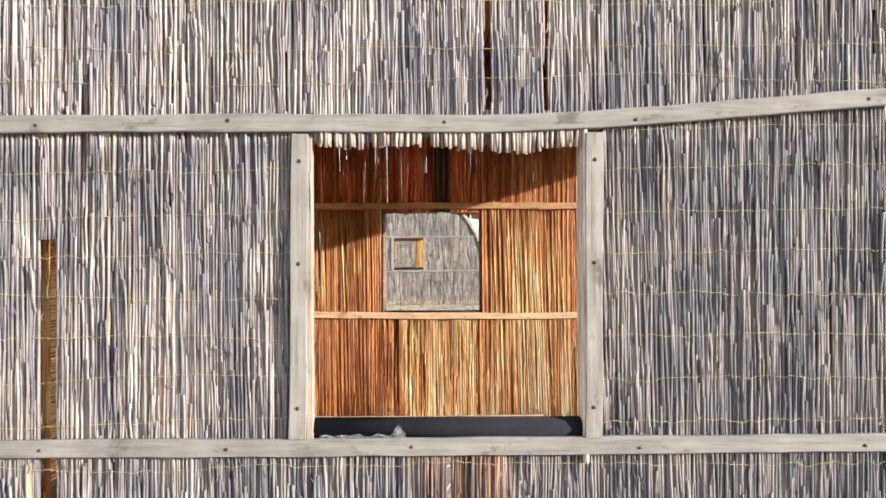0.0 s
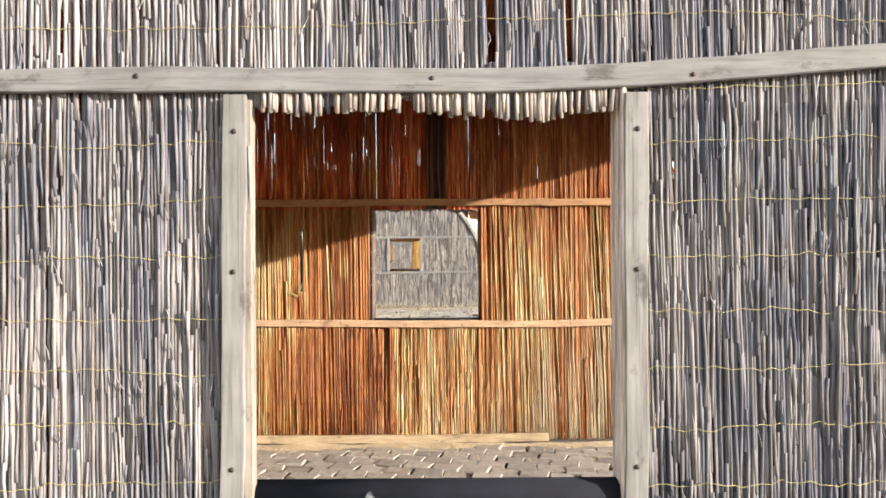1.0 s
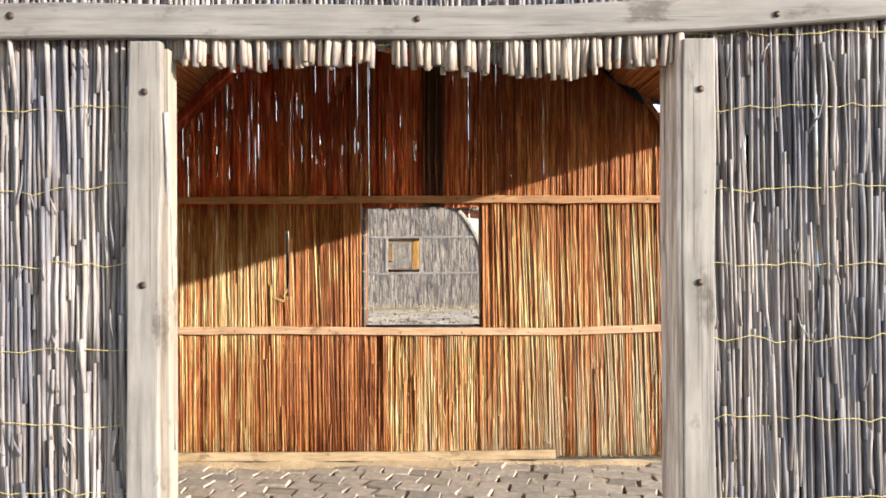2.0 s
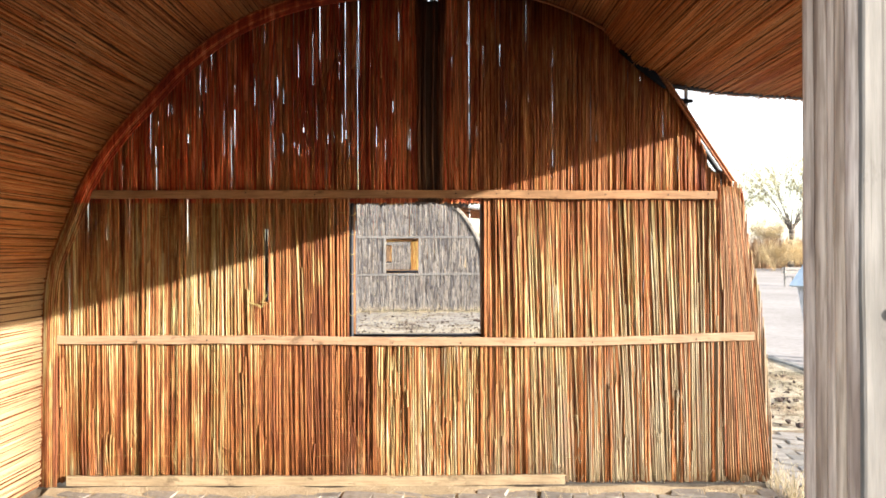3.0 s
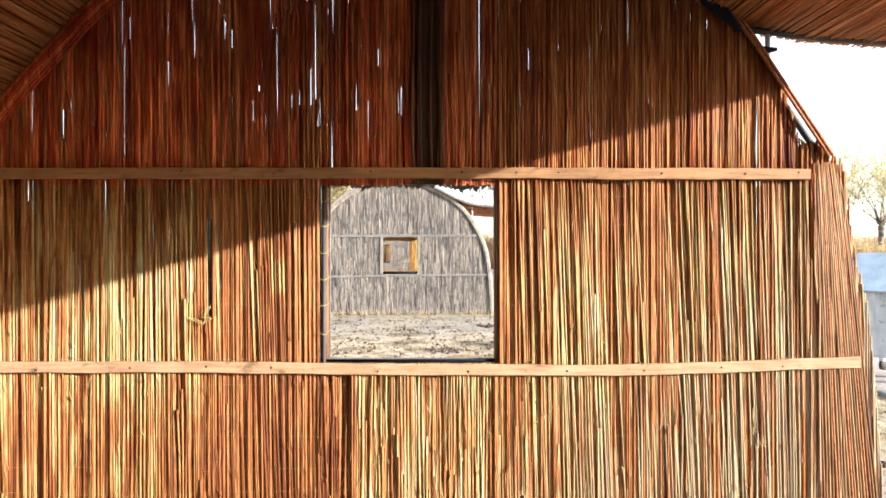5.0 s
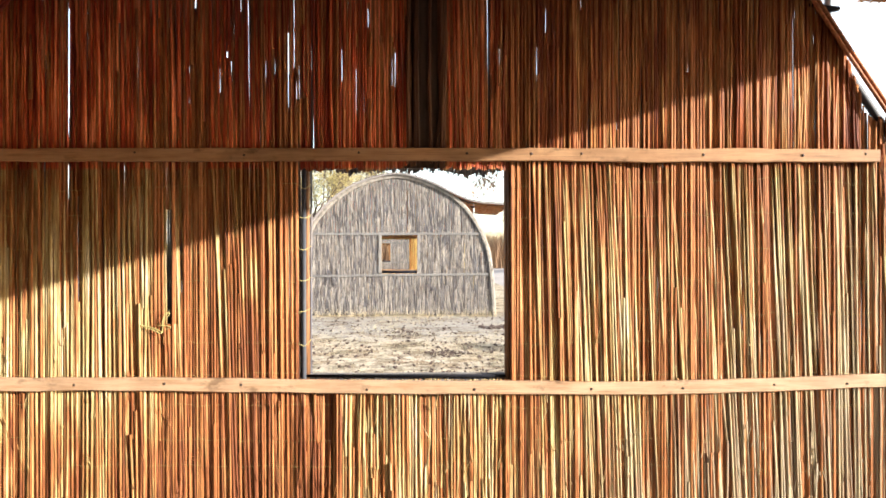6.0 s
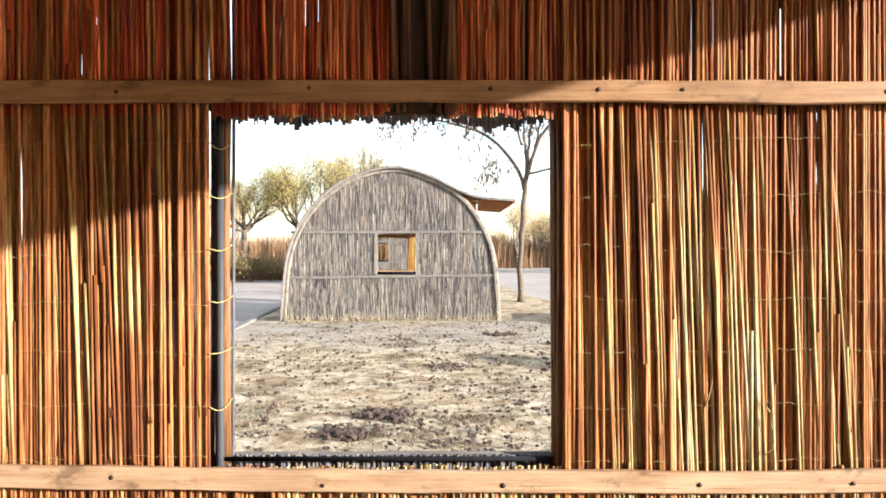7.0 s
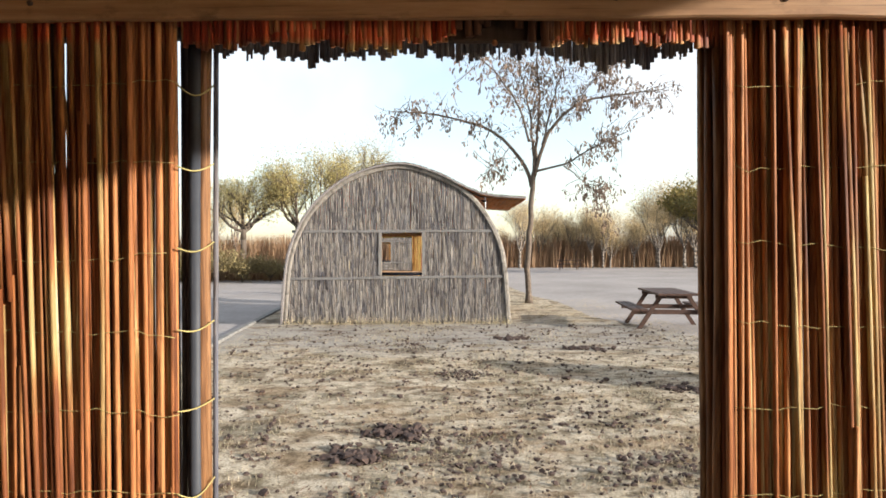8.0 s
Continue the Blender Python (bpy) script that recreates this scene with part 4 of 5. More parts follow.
FRONT_WINDOW, BACK_WINDOW = (-0.226, 0.606, 0.905, 1.845), (-0.332, 0.50, 0.98, 1.847)
build_hut((0, 0, 0), "weathered reed hut with an open window in each gable", 2, 11, FRONT_WINDOW, BACK_WINDOW)
hut_b = build_hut((-0.93, 15.56, 0), "grey reed hut on dry lawn with an awning", 0, 71, (-0.27, 0.54, 0.98, 1.845), (-0.64, 0.17, 0.98, 1.845))
hut_c = copy_thing(hut_b, pose(-2.86, 31.0, 0, 0, 0, 0))
tagged(hut_c, "grey reed hut standing behind another hut")

# a scrap of clear plastic on the sill of the nearest hut
rng = np.random.default_rng(5)
bm = bmesh.new()
bmesh.ops.create_grid(bm, x_segments=40, y_segments=8, size=0.5)
for v in bm.verts:
    x, w = v.co.x, v.co.y + 0.5
    peak = 0.030 * math.exp(-((x - 0.42) / 0.06) ** 2)
    v.co = Vector((-0.075 + x * 0.27, 0.006 + 0.010 * noise.noise(Vector((x * 14, w * 3, 2))) - 0.004 * w, 0.922 + w * (0.011 + 0.008 * noise.noise(Vector((x * 8, 0, 9))) + peak)))
plastic = new("plastic_scrap", bpy.data.meshes.new("plastic_scrap"))
bm.to_mesh(plastic.data)
bm.free()
plastic.data.materials.append(FILM)
tagged(plastic, "crumpled strip of clear plastic lying on the sill", "plastic scrap")

# ---- ground ----
bm = bmesh.new()
bmesh.ops.create_grid(bm, x_segments=40, y_segments=40, size=1500)
ground = new("ground", bpy.data.meshes.new("ground"))
for v in bm.verts:
    v.co.z = -0.06
bm.to_mesh(ground.data)
bm.free()
ground.data.materials.append(PLAZA)
tagged(ground, "pale compacted gravel yard reaching to the trees", "ground", "", "structure")


def plot_edge(y):
    """The strip of lawn: its sides at y."""
    right = float(np.interp(y, [-20, 8.5, 13.5, 16.9, 21, 23, 40], [4.9, 4.9, 4.42, 3.4, 3.4, 3.0, 2.2]))
    left = float(np.interp(y, [-20, 12, 18, 40], [-3.6, -3.6, -4.1, -5.8]))
    return left, right


nx, ny = 90, 420
verts, faces = [], []
for j in range(ny + 1):
    y = -14 + 50 * j / ny
    l, r = plot_edge(y)
    for i in range(nx + 1):
        x = l + (r - l) * i / nx
        flat = 1.0
        if -2.6 < x < 4.0 and -1.0 < y < 4.9:
            flat = 0.0
        z = flat * (0.022 * noise.noise(Vector((x * 0.9, y * 0.9, 0))) + 0.012 * noise.noise(Vector((x * 4, y * 4, 5)))) - (0.035 if not flat else 0.005)
        verts.append((x, y, z))
for j in range(ny):
    for i in range(nx):
        a = j * (nx + 1) + i
        faces.append((a, a + 1, a + nx + 2, a + nx + 1))
lawn = new("lawn", mesh_of("lawn", verts, faces, LAWN, True))
tagged(lawn, "dry trodden lawn with bare earth", "lawn", "", "structure")

# kerbs along both sides of the lawn
for side in (0, 1):
    kerb = thing("kerb", "low grey concrete kerb along the lawn", "kerb", kind="structure")
    y = -14.0
    while y < (9 if side else 35):
        a, b = plot_edge(y)[side], plot_edge(y + 0.98)[side]
        w = 0.06
        zt = 0.035
        vs = [(x, yy, z) for (x, yy) in ((a - w, y), (a + w, y), (b + w, y + 0.985), (b - w, y + 0.985)) for z in (-0.12, zt - 0.012)]
        vs += [(a - w + 0.012, y + 0.004, zt), (a + w - 0.012, y + 0.004, zt), (b + w - 0.012, y + 0.981, zt), (b - w + 0.012, y + 0.981, zt)]
        fs = [(0, 2, 3, 1), (2, 4, 5, 3), (4, 6, 7, 5), (6, 0, 1, 7), (1, 3, 9, 8), (3, 5, 10, 9), (5, 7, 11, 10), (7, 1, 8, 11), (8, 9, 10, 11)]
        part("kerb_stone", mesh_of("kerb_stone", vs, fs, CONCRETE), CONCRETE, kerb)
        y += 1.0

# ---- clods, straw and grass blades on the lawn ----
def lump(rng):
    bm = bmesh.new()
    bmesh.ops.create_icosphere(bm, subdivisions=1, radius=1.0)
    seed = rng.uniform(0, 50)
    for v in bm.verts:
        v.co *= 1 + 0.95 * noise.noise(v.co * 1.6 + Vector((seed, 0, 0))) + 0.45 * noise.noise(v.co * 3.4 + Vector((0, seed, 0)))
        v.co.z *= 0.62
    vs, fs = np.array([v.co[:] for v in bm.verts]), np.array([[v.index for v in f.verts] for f in bm.faces])
    bm.free()
    return vs, fs


rng = np.random.default_rng(9)
lumps = [lump(rng) for _ in range(8)]
heaps = [(-0.61, 7.18, 0.20, 75, 0.030), (-0.36, 7.78, 0.24, 100, 0.030), (-0.35, 7.5, 0.55, 60, 0.018), (0.15, 7.5, 0.7, 90, 0.018), (0.1, 6.9, 0.9, 220, 0.016), (1.25, 13.3, 0.32, 120, 0.024), (2.25, 12.2, 0.34, 90, 0.026), (2.68, 9.4, 0.30, 90, 0.026), (1.6, 6.9, 0.5, 180, 0.018),
         (-0.6, 12.6, 0.7, 90, 0.016), (0.3, 10.2, 0.4, 170, 0.017), (-1.6, 7.8, 0.9, 120, 0.016), (1.4, 8.2, 0.7, 120, 0.016), (1.0, 5.9, 1.0, 200, 0.014), (-1.6, 10.6, 1.0, 90, 0.016), (0.6, 8.6, 0.9, 130, 0.015), (0.5, 11.2, 1.2, 120, 0.014)]
for hx, hy, spread, count, size in heaps + [(0.2, 9.5, 99, 4200, 0.013), (0.2, 7.5, 98, 800, 0.022)]:
    allv, allf, base = [], [], 0
    for _ in range(count):
        if spread > 50:
            x, y = rng.uniform(-3.2, 4.4), 4.9 + 10.4 * rng.random() ** 1.3
        else:
            x, y = hx + rng.normal(0, spread * 0.5), hy + rng.normal(0, spread * 0.4)
        s = size * (0.35 + 1.3 * rng.random() ** 2)
        vs, fs = lumps[rng.integers(8)]
        a = rng.uniform(0, 6.28)
        rot = np.array([[math.cos(a), -math.sin(a), 0], [math.sin(a), math.cos(a), 0], [0, 0, 1]])
        allv.append(vs @ rot.T * s + (x, y, s * 0.35 + 0.005))
        allf.append(fs + base)
        base += len(vs)
    ob = new("earth_clods", mesh_of("earth_clods", np.concatenate(allv).tolist(), np.concatenate(allf).tolist(), CLOD, False))
    tagged(ob, "dark clods of earth and dung on dry lawn", "earth clods", "", "stuff")


def blades(name, rng, places, h0, h1, width, mat, label, category, sway=0.45):
    n = len(places)
    a = rng.uniform(0, 6.28, n)
    h = rng.uniform(h0, h1, n)
    tilt = rng.normal(0, sway, (n, 2)) * h[:, None]
    d = np.stack([np.cos(a), np.sin(a), 0 * a], 1) * width
    p = np.asarray(places, float)
    tip = p + np.concatenate([tilt, h[:, None]], 1)
    mid = (p * 0.5 + tip * 0.5) + np.array([0, 0, 0.1]) * h[:, None]
    verts = np.stack([p - d, p + d, mid + d * 0.7, mid - d * 0.7, tip], 1).reshape(-1, 3)
    b = np.arange(n)[:, None] * 5
    faces = (np.array([[0, 1, 2, 3]]) + b).tolist() + (np.array([[3, 2, 4]]) + b).tolist()
    return tagged(new(name, mesh_of(name, verts.tolist(), faces, mat)), label, category, "", "stuff")


n = 60000
xs, ys = rng.uniform(-3.5, 4.7, n), 4.9 + 17 * rng.random(n) ** 1.5
keep = np.array([noise.noise(Vector((x * 0.8, y * 0.8, 7))) + 0.25 > rng.random() * 0.7 - 0.1 for x, y in zip(xs, ys)]) & ~((np.abs(xs + 0.93) < 2.3) & (ys > 15.6) & (ys < 19.3))
blades("lawn_grass", rng, np.stack([xs, ys, 0 * xs - 0.005], 1)[keep], 0.015, 0.055, 0.0022, STRAW, "short dry straw-coloured grass", "grass")
xs, ys = rng.uniform(-2.6, 3.6, 9000), 4.9 + 6.5 * rng.random(9000) ** 1.4
keep = np.array([noise.noise(Vector((x * 1.1, y * 1.8, 31))) > rng.uniform(-0.25, 0.35) for x, y in zip(xs, ys)])
blades("lawn_litter", rng, np.stack([xs, ys, 0 * xs + 0.004], 1)[keep], 0.006, 0.022, 0.005, LEAF_LITTER, "red-brown dung and leaf litter trodden into the lawn", "litter", 1.6)
feet = [(-0.93 + rng.uniform(-2.3, 2.4), 15.50 + rng.normal(0, 0.06), -0.005) for _ in range(900)] + [(2.36 + abs(rng.normal(0, 0.12)), 3.4 + rng.normal(0, 0.2), -0.03) for _ in range(260)]
blades("hut_foot_grass", rng, feet, 0.05, 0.22, 0.003, STRAW, "dry grass tufts along the foot of a hut", "grass")


# ---- trees ----
def grow(rng, start, way, length, radius, depth, segs, tips, spread, up, taper=0.72, kids=3):
    """Limbs as chains of tapered pieces; tips collects twig points."""
    p = np.array(start, float)
    d = np.array(way, float)
    d /= np.linalg.norm(d)
    steps = 4 if depth or kids == 2 else 2
    for i in range(steps):
        q = p + d * length / steps
        r0, r1 = radius * (1 - 0.4 * i / steps), radius * (1 - 0.4 * (i + 1) / steps)
        segs.append((p, q, r0, r1))
        if depth <= 1:
            tips.append((q, d.copy(), depth))
        p = q
        d = d + rng.normal(0, 0.13, 3) + np.array([0, 0, up])
        d /= np.linalg.norm(d)
        if depth > 0 and i >= 1:
            for _ in range(kids if i == steps - 1 else max(kids - 2, 1)):
                side = rng.normal(0, 1, 3)
                side -= d * (side @ d)
                side /= np.linalg.norm(side)
                w = d * rng.uniform(0.7, 1.0) + side * spread * rng.uniform(0.6, 1.1)
                grow(rng, p, w, length * taper * rng.uniform(0.75, 1.1), r1 * 0.62, depth - 1, segs, tips, spread, up, taper, kids)


def tree(name, label, at, seed, trunk_h, trunk_r, limbs, limb_len, depth, leaf, leaf_n, leaf_size, bark, spread=0.6, up=0.03, group="", sides=6, kids=3, limb_up=0.8, tip_noise=0.15, category="tree"):
    rng = np.random.default_rng(seed)
    ob = thing(name, label, category, at, rng.uniform(0, 360), group)
    segs, tips = [], []
    top = np.array([rng.normal(0, 0.05), rng.normal(0, 0.05), trunk_h])
    ks = [np.array([top[0] * f + rng.normal(0, 0.02) * (0 < f < 1), top[1] * f, trunk_h * f]) for f in (0, 0.06, 0.25, 0.5, 0.75, 1.0)]
    rs = [trunk_r * f for f in (1.5, 1.15, 1.0, 0.93, 0.88, 0.85)]
    for i in range(5):
        segs.append((ks[i], ks[i + 1], rs[i], rs[i + 1]))
    for k in range(limbs):
        a = 6.28 * (k + rng.uniform(-0.3, 0.3)) / limbs
        start = top - np.array([0, 0, trunk_h * 0.12 * rng.random()])
        grow(rng, start, (math.cos(a), math.sin(a), limb_up * rng.uniform(0.6, 1.6)), limb_len * rng.uniform(0.75, 1.15), trunk_r * 0.5, depth, segs, tips, spread, up, kids=kids)
    p0, p1 = np.array([s[0] for s in segs]), np.array([s[1] for s in segs])
    part("trunk", stick_mesh("trunk", bark, p0, p1, np.maximum([s[2] for s in segs], 0.004), np.maximum([s[3] for s in segs], 0.003), sides=sides, rings=2), bark, ob)
    pick = rng.integers(0, len(tips), leaf_n)
    c = np.array([tips[i][0] for i in pick]) + rng.normal(0, tip_noise, (leaf_n, 3))
    u = rng.normal(0, 1, (leaf_n, 3))
    u /= np.linalg.norm(u, axis=1, keepdims=True)
    w = np.cross(u, rng.normal(0, 1, (leaf_n, 3)))
    w /= np.linalg.norm(w, axis=1, keepdims=True)
    s = leaf_size * rng.uniform(0.5, 1.3, (leaf_n, 1))
    verts = np.stack([c, c + u * s * 0.5 + w * s * 0.22, c + u * s, c + u * s * 0.5 - w * s * 0.22], 1).reshape(-1, 3)
    part("crown", mesh_of("crown", verts.tolist(), (np.arange(4)[None] + 4 * np.arange(leaf_n)[:, None]).tolist(), leaf), leaf, ob)
    return ob



def pollard_willow(at, seed):
    """A cut-back willow: a thick leaning trunk, knobs at its head, a fan of thin shoots in thin leaf."""
    rng = np.random.default_rng(seed)
    ob = thing("willow_tree", "cut-back willow with thin shoots in yellow-green leaf", "tree", at, 25.0, EDGE)
    head = np.array([0.12, 0.05, 3.55])
    ks = [head * f + np.array([0.10 * math.sin(5 * f), 0.06 * math.sin(4 * f + 1), 0]) for f in (0, 0.05, 0.25, 0.5, 0.75, 0.9, 1.0)]
    rs = (0.36, 0.28, 0.22, 0.20, 0.21, 0.25, 0.27)
    part("trunk", stick_mesh("trunk", BARK_PALE, ks[:-1], ks[1:], rs[:-1], rs[1:], sides=10, rings=2), BARK_PALE, ob, "short thick grey-brown trunk")
    shoots, leaves = [], []
    for k in range(9):
        a = 6.28 * (k + rng.uniform(-0.3, 0.3)) / 9
        out = np.array([math.cos(a), math.sin(a), rng.uniform(0.7, 1.8)])
        out /= np.linalg.norm(out)
        tip = ks[-1] + out * rng.uniform(0.35, 0.75)
        part("knob", stick_mesh("knob", BARK_PALE, [ks[-1] - out * 0.1], [tip], 0.15, 0.10, sides=8, rings=4, wob=0.02, rng=rng), BARK_PALE, ob, "knobby stub left by cutting")
        for _ in range(4):
            d = out + rng.normal(0, 0.30, 3) + np.array([0, 0, 0.42])
            d /= np.linalg.norm(d)
            p, r, length = tip - out * 0.08, rng.uniform(0.026, 0.046), rng.uniform(4.6, 7.4)
            for n in range(8):
                q = p + d * length / 8
                shoots.append((p, q, r, r * 0.84))
                if n > 2:
                    leaves += [p + (q - p) * f + rng.normal(0, 0.05, 3) for f in rng.random(1 + n * 4 // 3)]
                    for _ in range(2):
                        e = d + rng.normal(0, 0.5, 3)
                        e /= np.linalg.norm(e)
                        w = q + e * rng.uniform(0.6, 1.5)
                        shoots.append((q, w, r * 0.5, 0.004))
                        leaves += [q + (w - q) * f + rng.normal(0, 0.06, 3) for f in rng.random(2 + 4 * n)]
                p, r = q, r * 0.84
                d = d + rng.normal(0, 0.07, 3) + np.array([d[0] * 0.05, d[1] * 0.05, -0.02])
                d /= np.linalg.norm(d)
    part("shoot_spray", stick_mesh("shoot_spray", BARK_PALE, [h[0] for h in shoots], [h[1] for h in shoots], np.array([h[2] for h in shoots]), np.array([h[3] for h in shoots]), sides=3, rings=2), BARK_PALE, ob, "fan of thin shoots", "stuff")
    c = np.array(leaves)
    n = len(c)
    u = rng.normal(0, 1, (n, 3)) + np.array([0, 0, -0.6])
    u /= np.linalg.norm(u, axis=1, keepdims=True)
    w = np.cross(u, rng.normal(0, 1, (n, 3)))
    w /= np.linalg.norm(w, axis=1, keepdims=True)
    size = 0.15 * rng.uniform(0.5, 1.3, (n, 1))
    verts = np.stack([c, c + u * size * 0.5 + w * size * 0.16, c + u * size, c + u * size * 0.5 - w * size * 0.16], 1).reshape(-1, 3)
    part("crown", mesh_of("crown", verts.tolist(), (np.arange(4)[None] + 4 * np.arange(n)[:, None]).tolist(), LEAF_PALE), LEAF_PALE, ob, "thin pale yellow-green leaves")
    return ob


def limb_curve(points, n):
    """A smooth line through a few (x, z) of a limb, with a slight wander in depth."""
    pts = np.array(points, float)
    f = np.r_[0, np.cumsum(np.hypot(*np.diff(pts, axis=0).T))]
    s = np.linspace(0, f[-1], n)
    out = np.stack([np.interp(s, f, pts[:, 0]), 0 * s, np.interp(s, f, pts[:, 1])], 1)
    for _ in range(2):
        out[1:-1] = (out[:-2] + 2 * out[1:-1] + out[2:]) / 4
    return out, f[-1]


def locust_tree(at, seed):
    """A slender tree with arching limbs, fine twigs and strings of dry pods."""
    rng = np.random.default_rng(seed)
    ob = thing("locust_tree", "slender bare tree with strings of dry hanging pods", "tree", at)
    limbs = [([(0, 0), (-0.03, 1.2), (0.05, 2.6), (0.16, 3.75)], 0.085, 0.068), ([(0.10, 3.3), (0.1, 3.7), (-0.5, 4.57), (-1.0, 5.08), (-2.66, 5.6), (-3.9, 5.75)], 0.060, 0.012),
             ([(0.16, 3.6), (0.42, 4.6), (0.83, 5.24), (1.46, 5.7), (3.6, 5.9)], 0.058, 0.012), ([(0.16, 3.7), (0.10, 5.2), (-0.3, 7.0)], 0.048, 0.012), ([(0.18, 3.7), (0.36, 5.6), (0.33, 7.3)], 0.05, 0.012),
             ([(0.40, 4.5), (0.65, 5.6), (1.1, 7.1)], 0.036, 0.010), ([(0.02, 4.6), (-0.3, 5.45), (-1.1, 6.2), (-2.2, 6.7)], 0.034, 0.010), ([(0.2, 3.75), (1.04, 3.9), (1.46, 4.2), (2.3, 4.55)], 0.034, 0.008),
             ([(1.0, 3.9), (1.65, 3.4), (2.3, 2.75)], 0.018, 0.006), ([(-0.5, 4.5), (-0.75, 4.1), (-1.2, 3.8)], 0.014, 0.006), ([(1.2, 5.5), (1.9, 6.4), (2.6, 6.9)], 0.022, 0.008)]
    twig0, twig1, ends = [], [], []
    for k, (line, r0, r1) in enumerate(limbs):
        pts, length = limb_curve(line, 16)
        lean = 0.0 if k == 0 else rng.normal(0, 0.35)
        pts[:, 1] = lean * np.linspace(0, 1, 16) * min(length, 3) + (rng.normal(0, 0.02, 16) if k else 0)
        pts[1:, 0] += rng.normal(0, 0.014, 15)
        rr = np.linspace(r0, r1, 16)
        if k == 0:
            rr[0] *= 1.5
        part("trunk" if k == 0 else "limb", tube_mesh("limb", BARK, pts, rr, 8), BARK, ob)
        if k == 0:
            continue
        for _ in range(int(16 + length * 13)):
            f = rng.uniform(0.25, 1.0) ** 0.8 * 15
            i = min(int(f), 14)
            p = pts[i] + (pts[i + 1] - pts[i]) * (f - i)
            w = rng.normal(0, 1, 3) + np.array([0, 0, 0.25]) + (pts[i + 1] - pts[i]) / np.linalg.norm(pts[i + 1] - pts[i]) * 0.6
            w /= np.linalg.norm(w)
            q = p + w * rng.uniform(0.15, 0.55)
            q2 = q + (w * 0.6 + rng.normal(0, 0.5, 3)) * 0.3
            twig0 += [p, q]
            twig1 += [q, q2]
            ends += [q, q2]
    part("twig_spray", stick_mesh("twig_spray", BARK, twig0, twig1, 0.007, 0.004, sides=4, rings=2), BARK, ob, "fine bare twigs", "stuff")
    ends = np.array(ends)
    hung = ends[rng.random(len(ends)) < 0.42]
    c = np.repeat(hung, 9, axis=0) + rng.normal(0, 0.06, (len(hung) * 9, 3))
    n = len(c)
    c[:, 2] -= np.abs(rng.normal(0, 0.13, n))
    u = rng.normal(0, 0.35, (n, 3)) + np.array([0, 0, -1.0])
    u /= np.linalg.norm(u, axis=1, keepdims=True)
    w = np.cross(u, rng.normal(0, 1, (n, 3)))
    w /= np.linalg.norm(w, axis=1, keepdims=True)
    s = rng.uniform(0.07, 0.17, (n, 1))
    verts = np.stack([c, c + u * s * 0.5 + w * s * 0.2, c + u * s, c + u * s * 0.5 - w * s * 0.2], 1).reshape(-1, 3)
    part("dry_foliage", mesh_of("dry_foliage", verts.tolist(), (np.arange(4)[None] + 4 * np.arange(n)[:, None]).tolist(), LEAF_DRY), LEAF_DRY, ob, "hanging dry brown pods and leaves", "stuff")
    return ob


locust_tree((2.48, 20.5, -0.02), 25)
BEHIND = "willows behind the yard"
EDGE = "trees along the far edge of the yard"
tree("willow_tree", "willow with a round crown of yellow-green shoots", (-11.0, 37.5, -0.06), 31, 2.9, 0.22, 7, 1.45, 3, LEAF_YELLOW, 12000, 0.09, BARK, 0.62, 0.12, BEHIND, 4, limb_up=0.6, tip_noise=0.30)
tree("willow_tree", "tall willow with golden autumn leaves", (-8.0, 37.5, -0.06), 32, 3.0, 0.22, 8, 1.9, 3, LEAF_YELLOW, 24000, 0.10, BARK, 0.62, 0.14, BEHIND, 4, limb_up=0.7, tip_noise=0.34)
tree("willow_tree", "pale willow with thin leaves behind a hut", (-5.7, 45.0, -0.06), 33, 4.4, 0.22, 7, 2.3, 3, LEAF_YELLOW, 11000, 0.10, BARK, 0.6, 0.14, BEHIND, 4, tip_noise=0.34)

# willows and thin trees on the far side of the yard
willow = pollard_willow((33.0, 53.3, -0.06), 41)
for x, y, a, k in ((29.8, 53.0, 80, 0.97), (38.0, 55.0, 150, 1.06), (42.2, 55.5, 210, 1.0), (46.8, 57.0, 30, 1.1), (26.3, 58.0, 260, 0.9), (54.0, 56.0, 10, 1.05)):
    copy_thing(willow, pose(x, y, -0.06, 0, 0, a) @ Matrix.Diagonal((k, k, k, 1)))
thin = tree("thin_tree", "thin pale tree nearly bare in amber leaf", (6.5, 56.0, -0.06), 42, 1.5, 0.14, 5, 1.9, 3, LEAF_AMBER, 4500, 0.11, BARK_PALE, 0.42, 0.16, EDGE, 3, limb_up=2.2, tip_noise=0.24)
thick = tree("thin_tree", "pale-trunked tree with fuller amber leaf", (8.6, 58.0, -0.06), 43, 1.0, 0.15, 6, 1.8, 3, LEAF_AMBER, 7500, 0.11, BARK_PALE, 0.48, 0.13, EDGE, 3, limb_up=2.0, tip_noise=0.30)
rng = np.random.default_rng(77)
for n in range(18):
    x = 10.5 + n * 1.15 + rng.normal(0, 0.4) if n < 12 else -34 + (n - 12) * 3.2 + rng.normal(0, 0.8)
    k = rng.uniform(0.62, 0.95) if n < 6 else rng.uniform(0.85, 1.4)
    copy_thing(thin if n % 3 != 1 else thick, pose(x, 56.5 + rng.normal(0, 1.5), -0.06, 0, 0, rng.uniform(0, 360)) @ Matrix.Diagonal((k, k, k * rng.uniform(0.9, 1.1), 1)))
for n in range(10):
    k = rng.uniform(0.75, 1.15)
    copy_thing(thick, pose(-2 + n * 4.2 + rng.normal(0, 0.8), 74 + rng.normal(0, 3), -0.06, 0, 0, rng.uniform(0, 360)) @ Matrix.Diagonal((k * 1.2, k * 1.2, k, 1)))
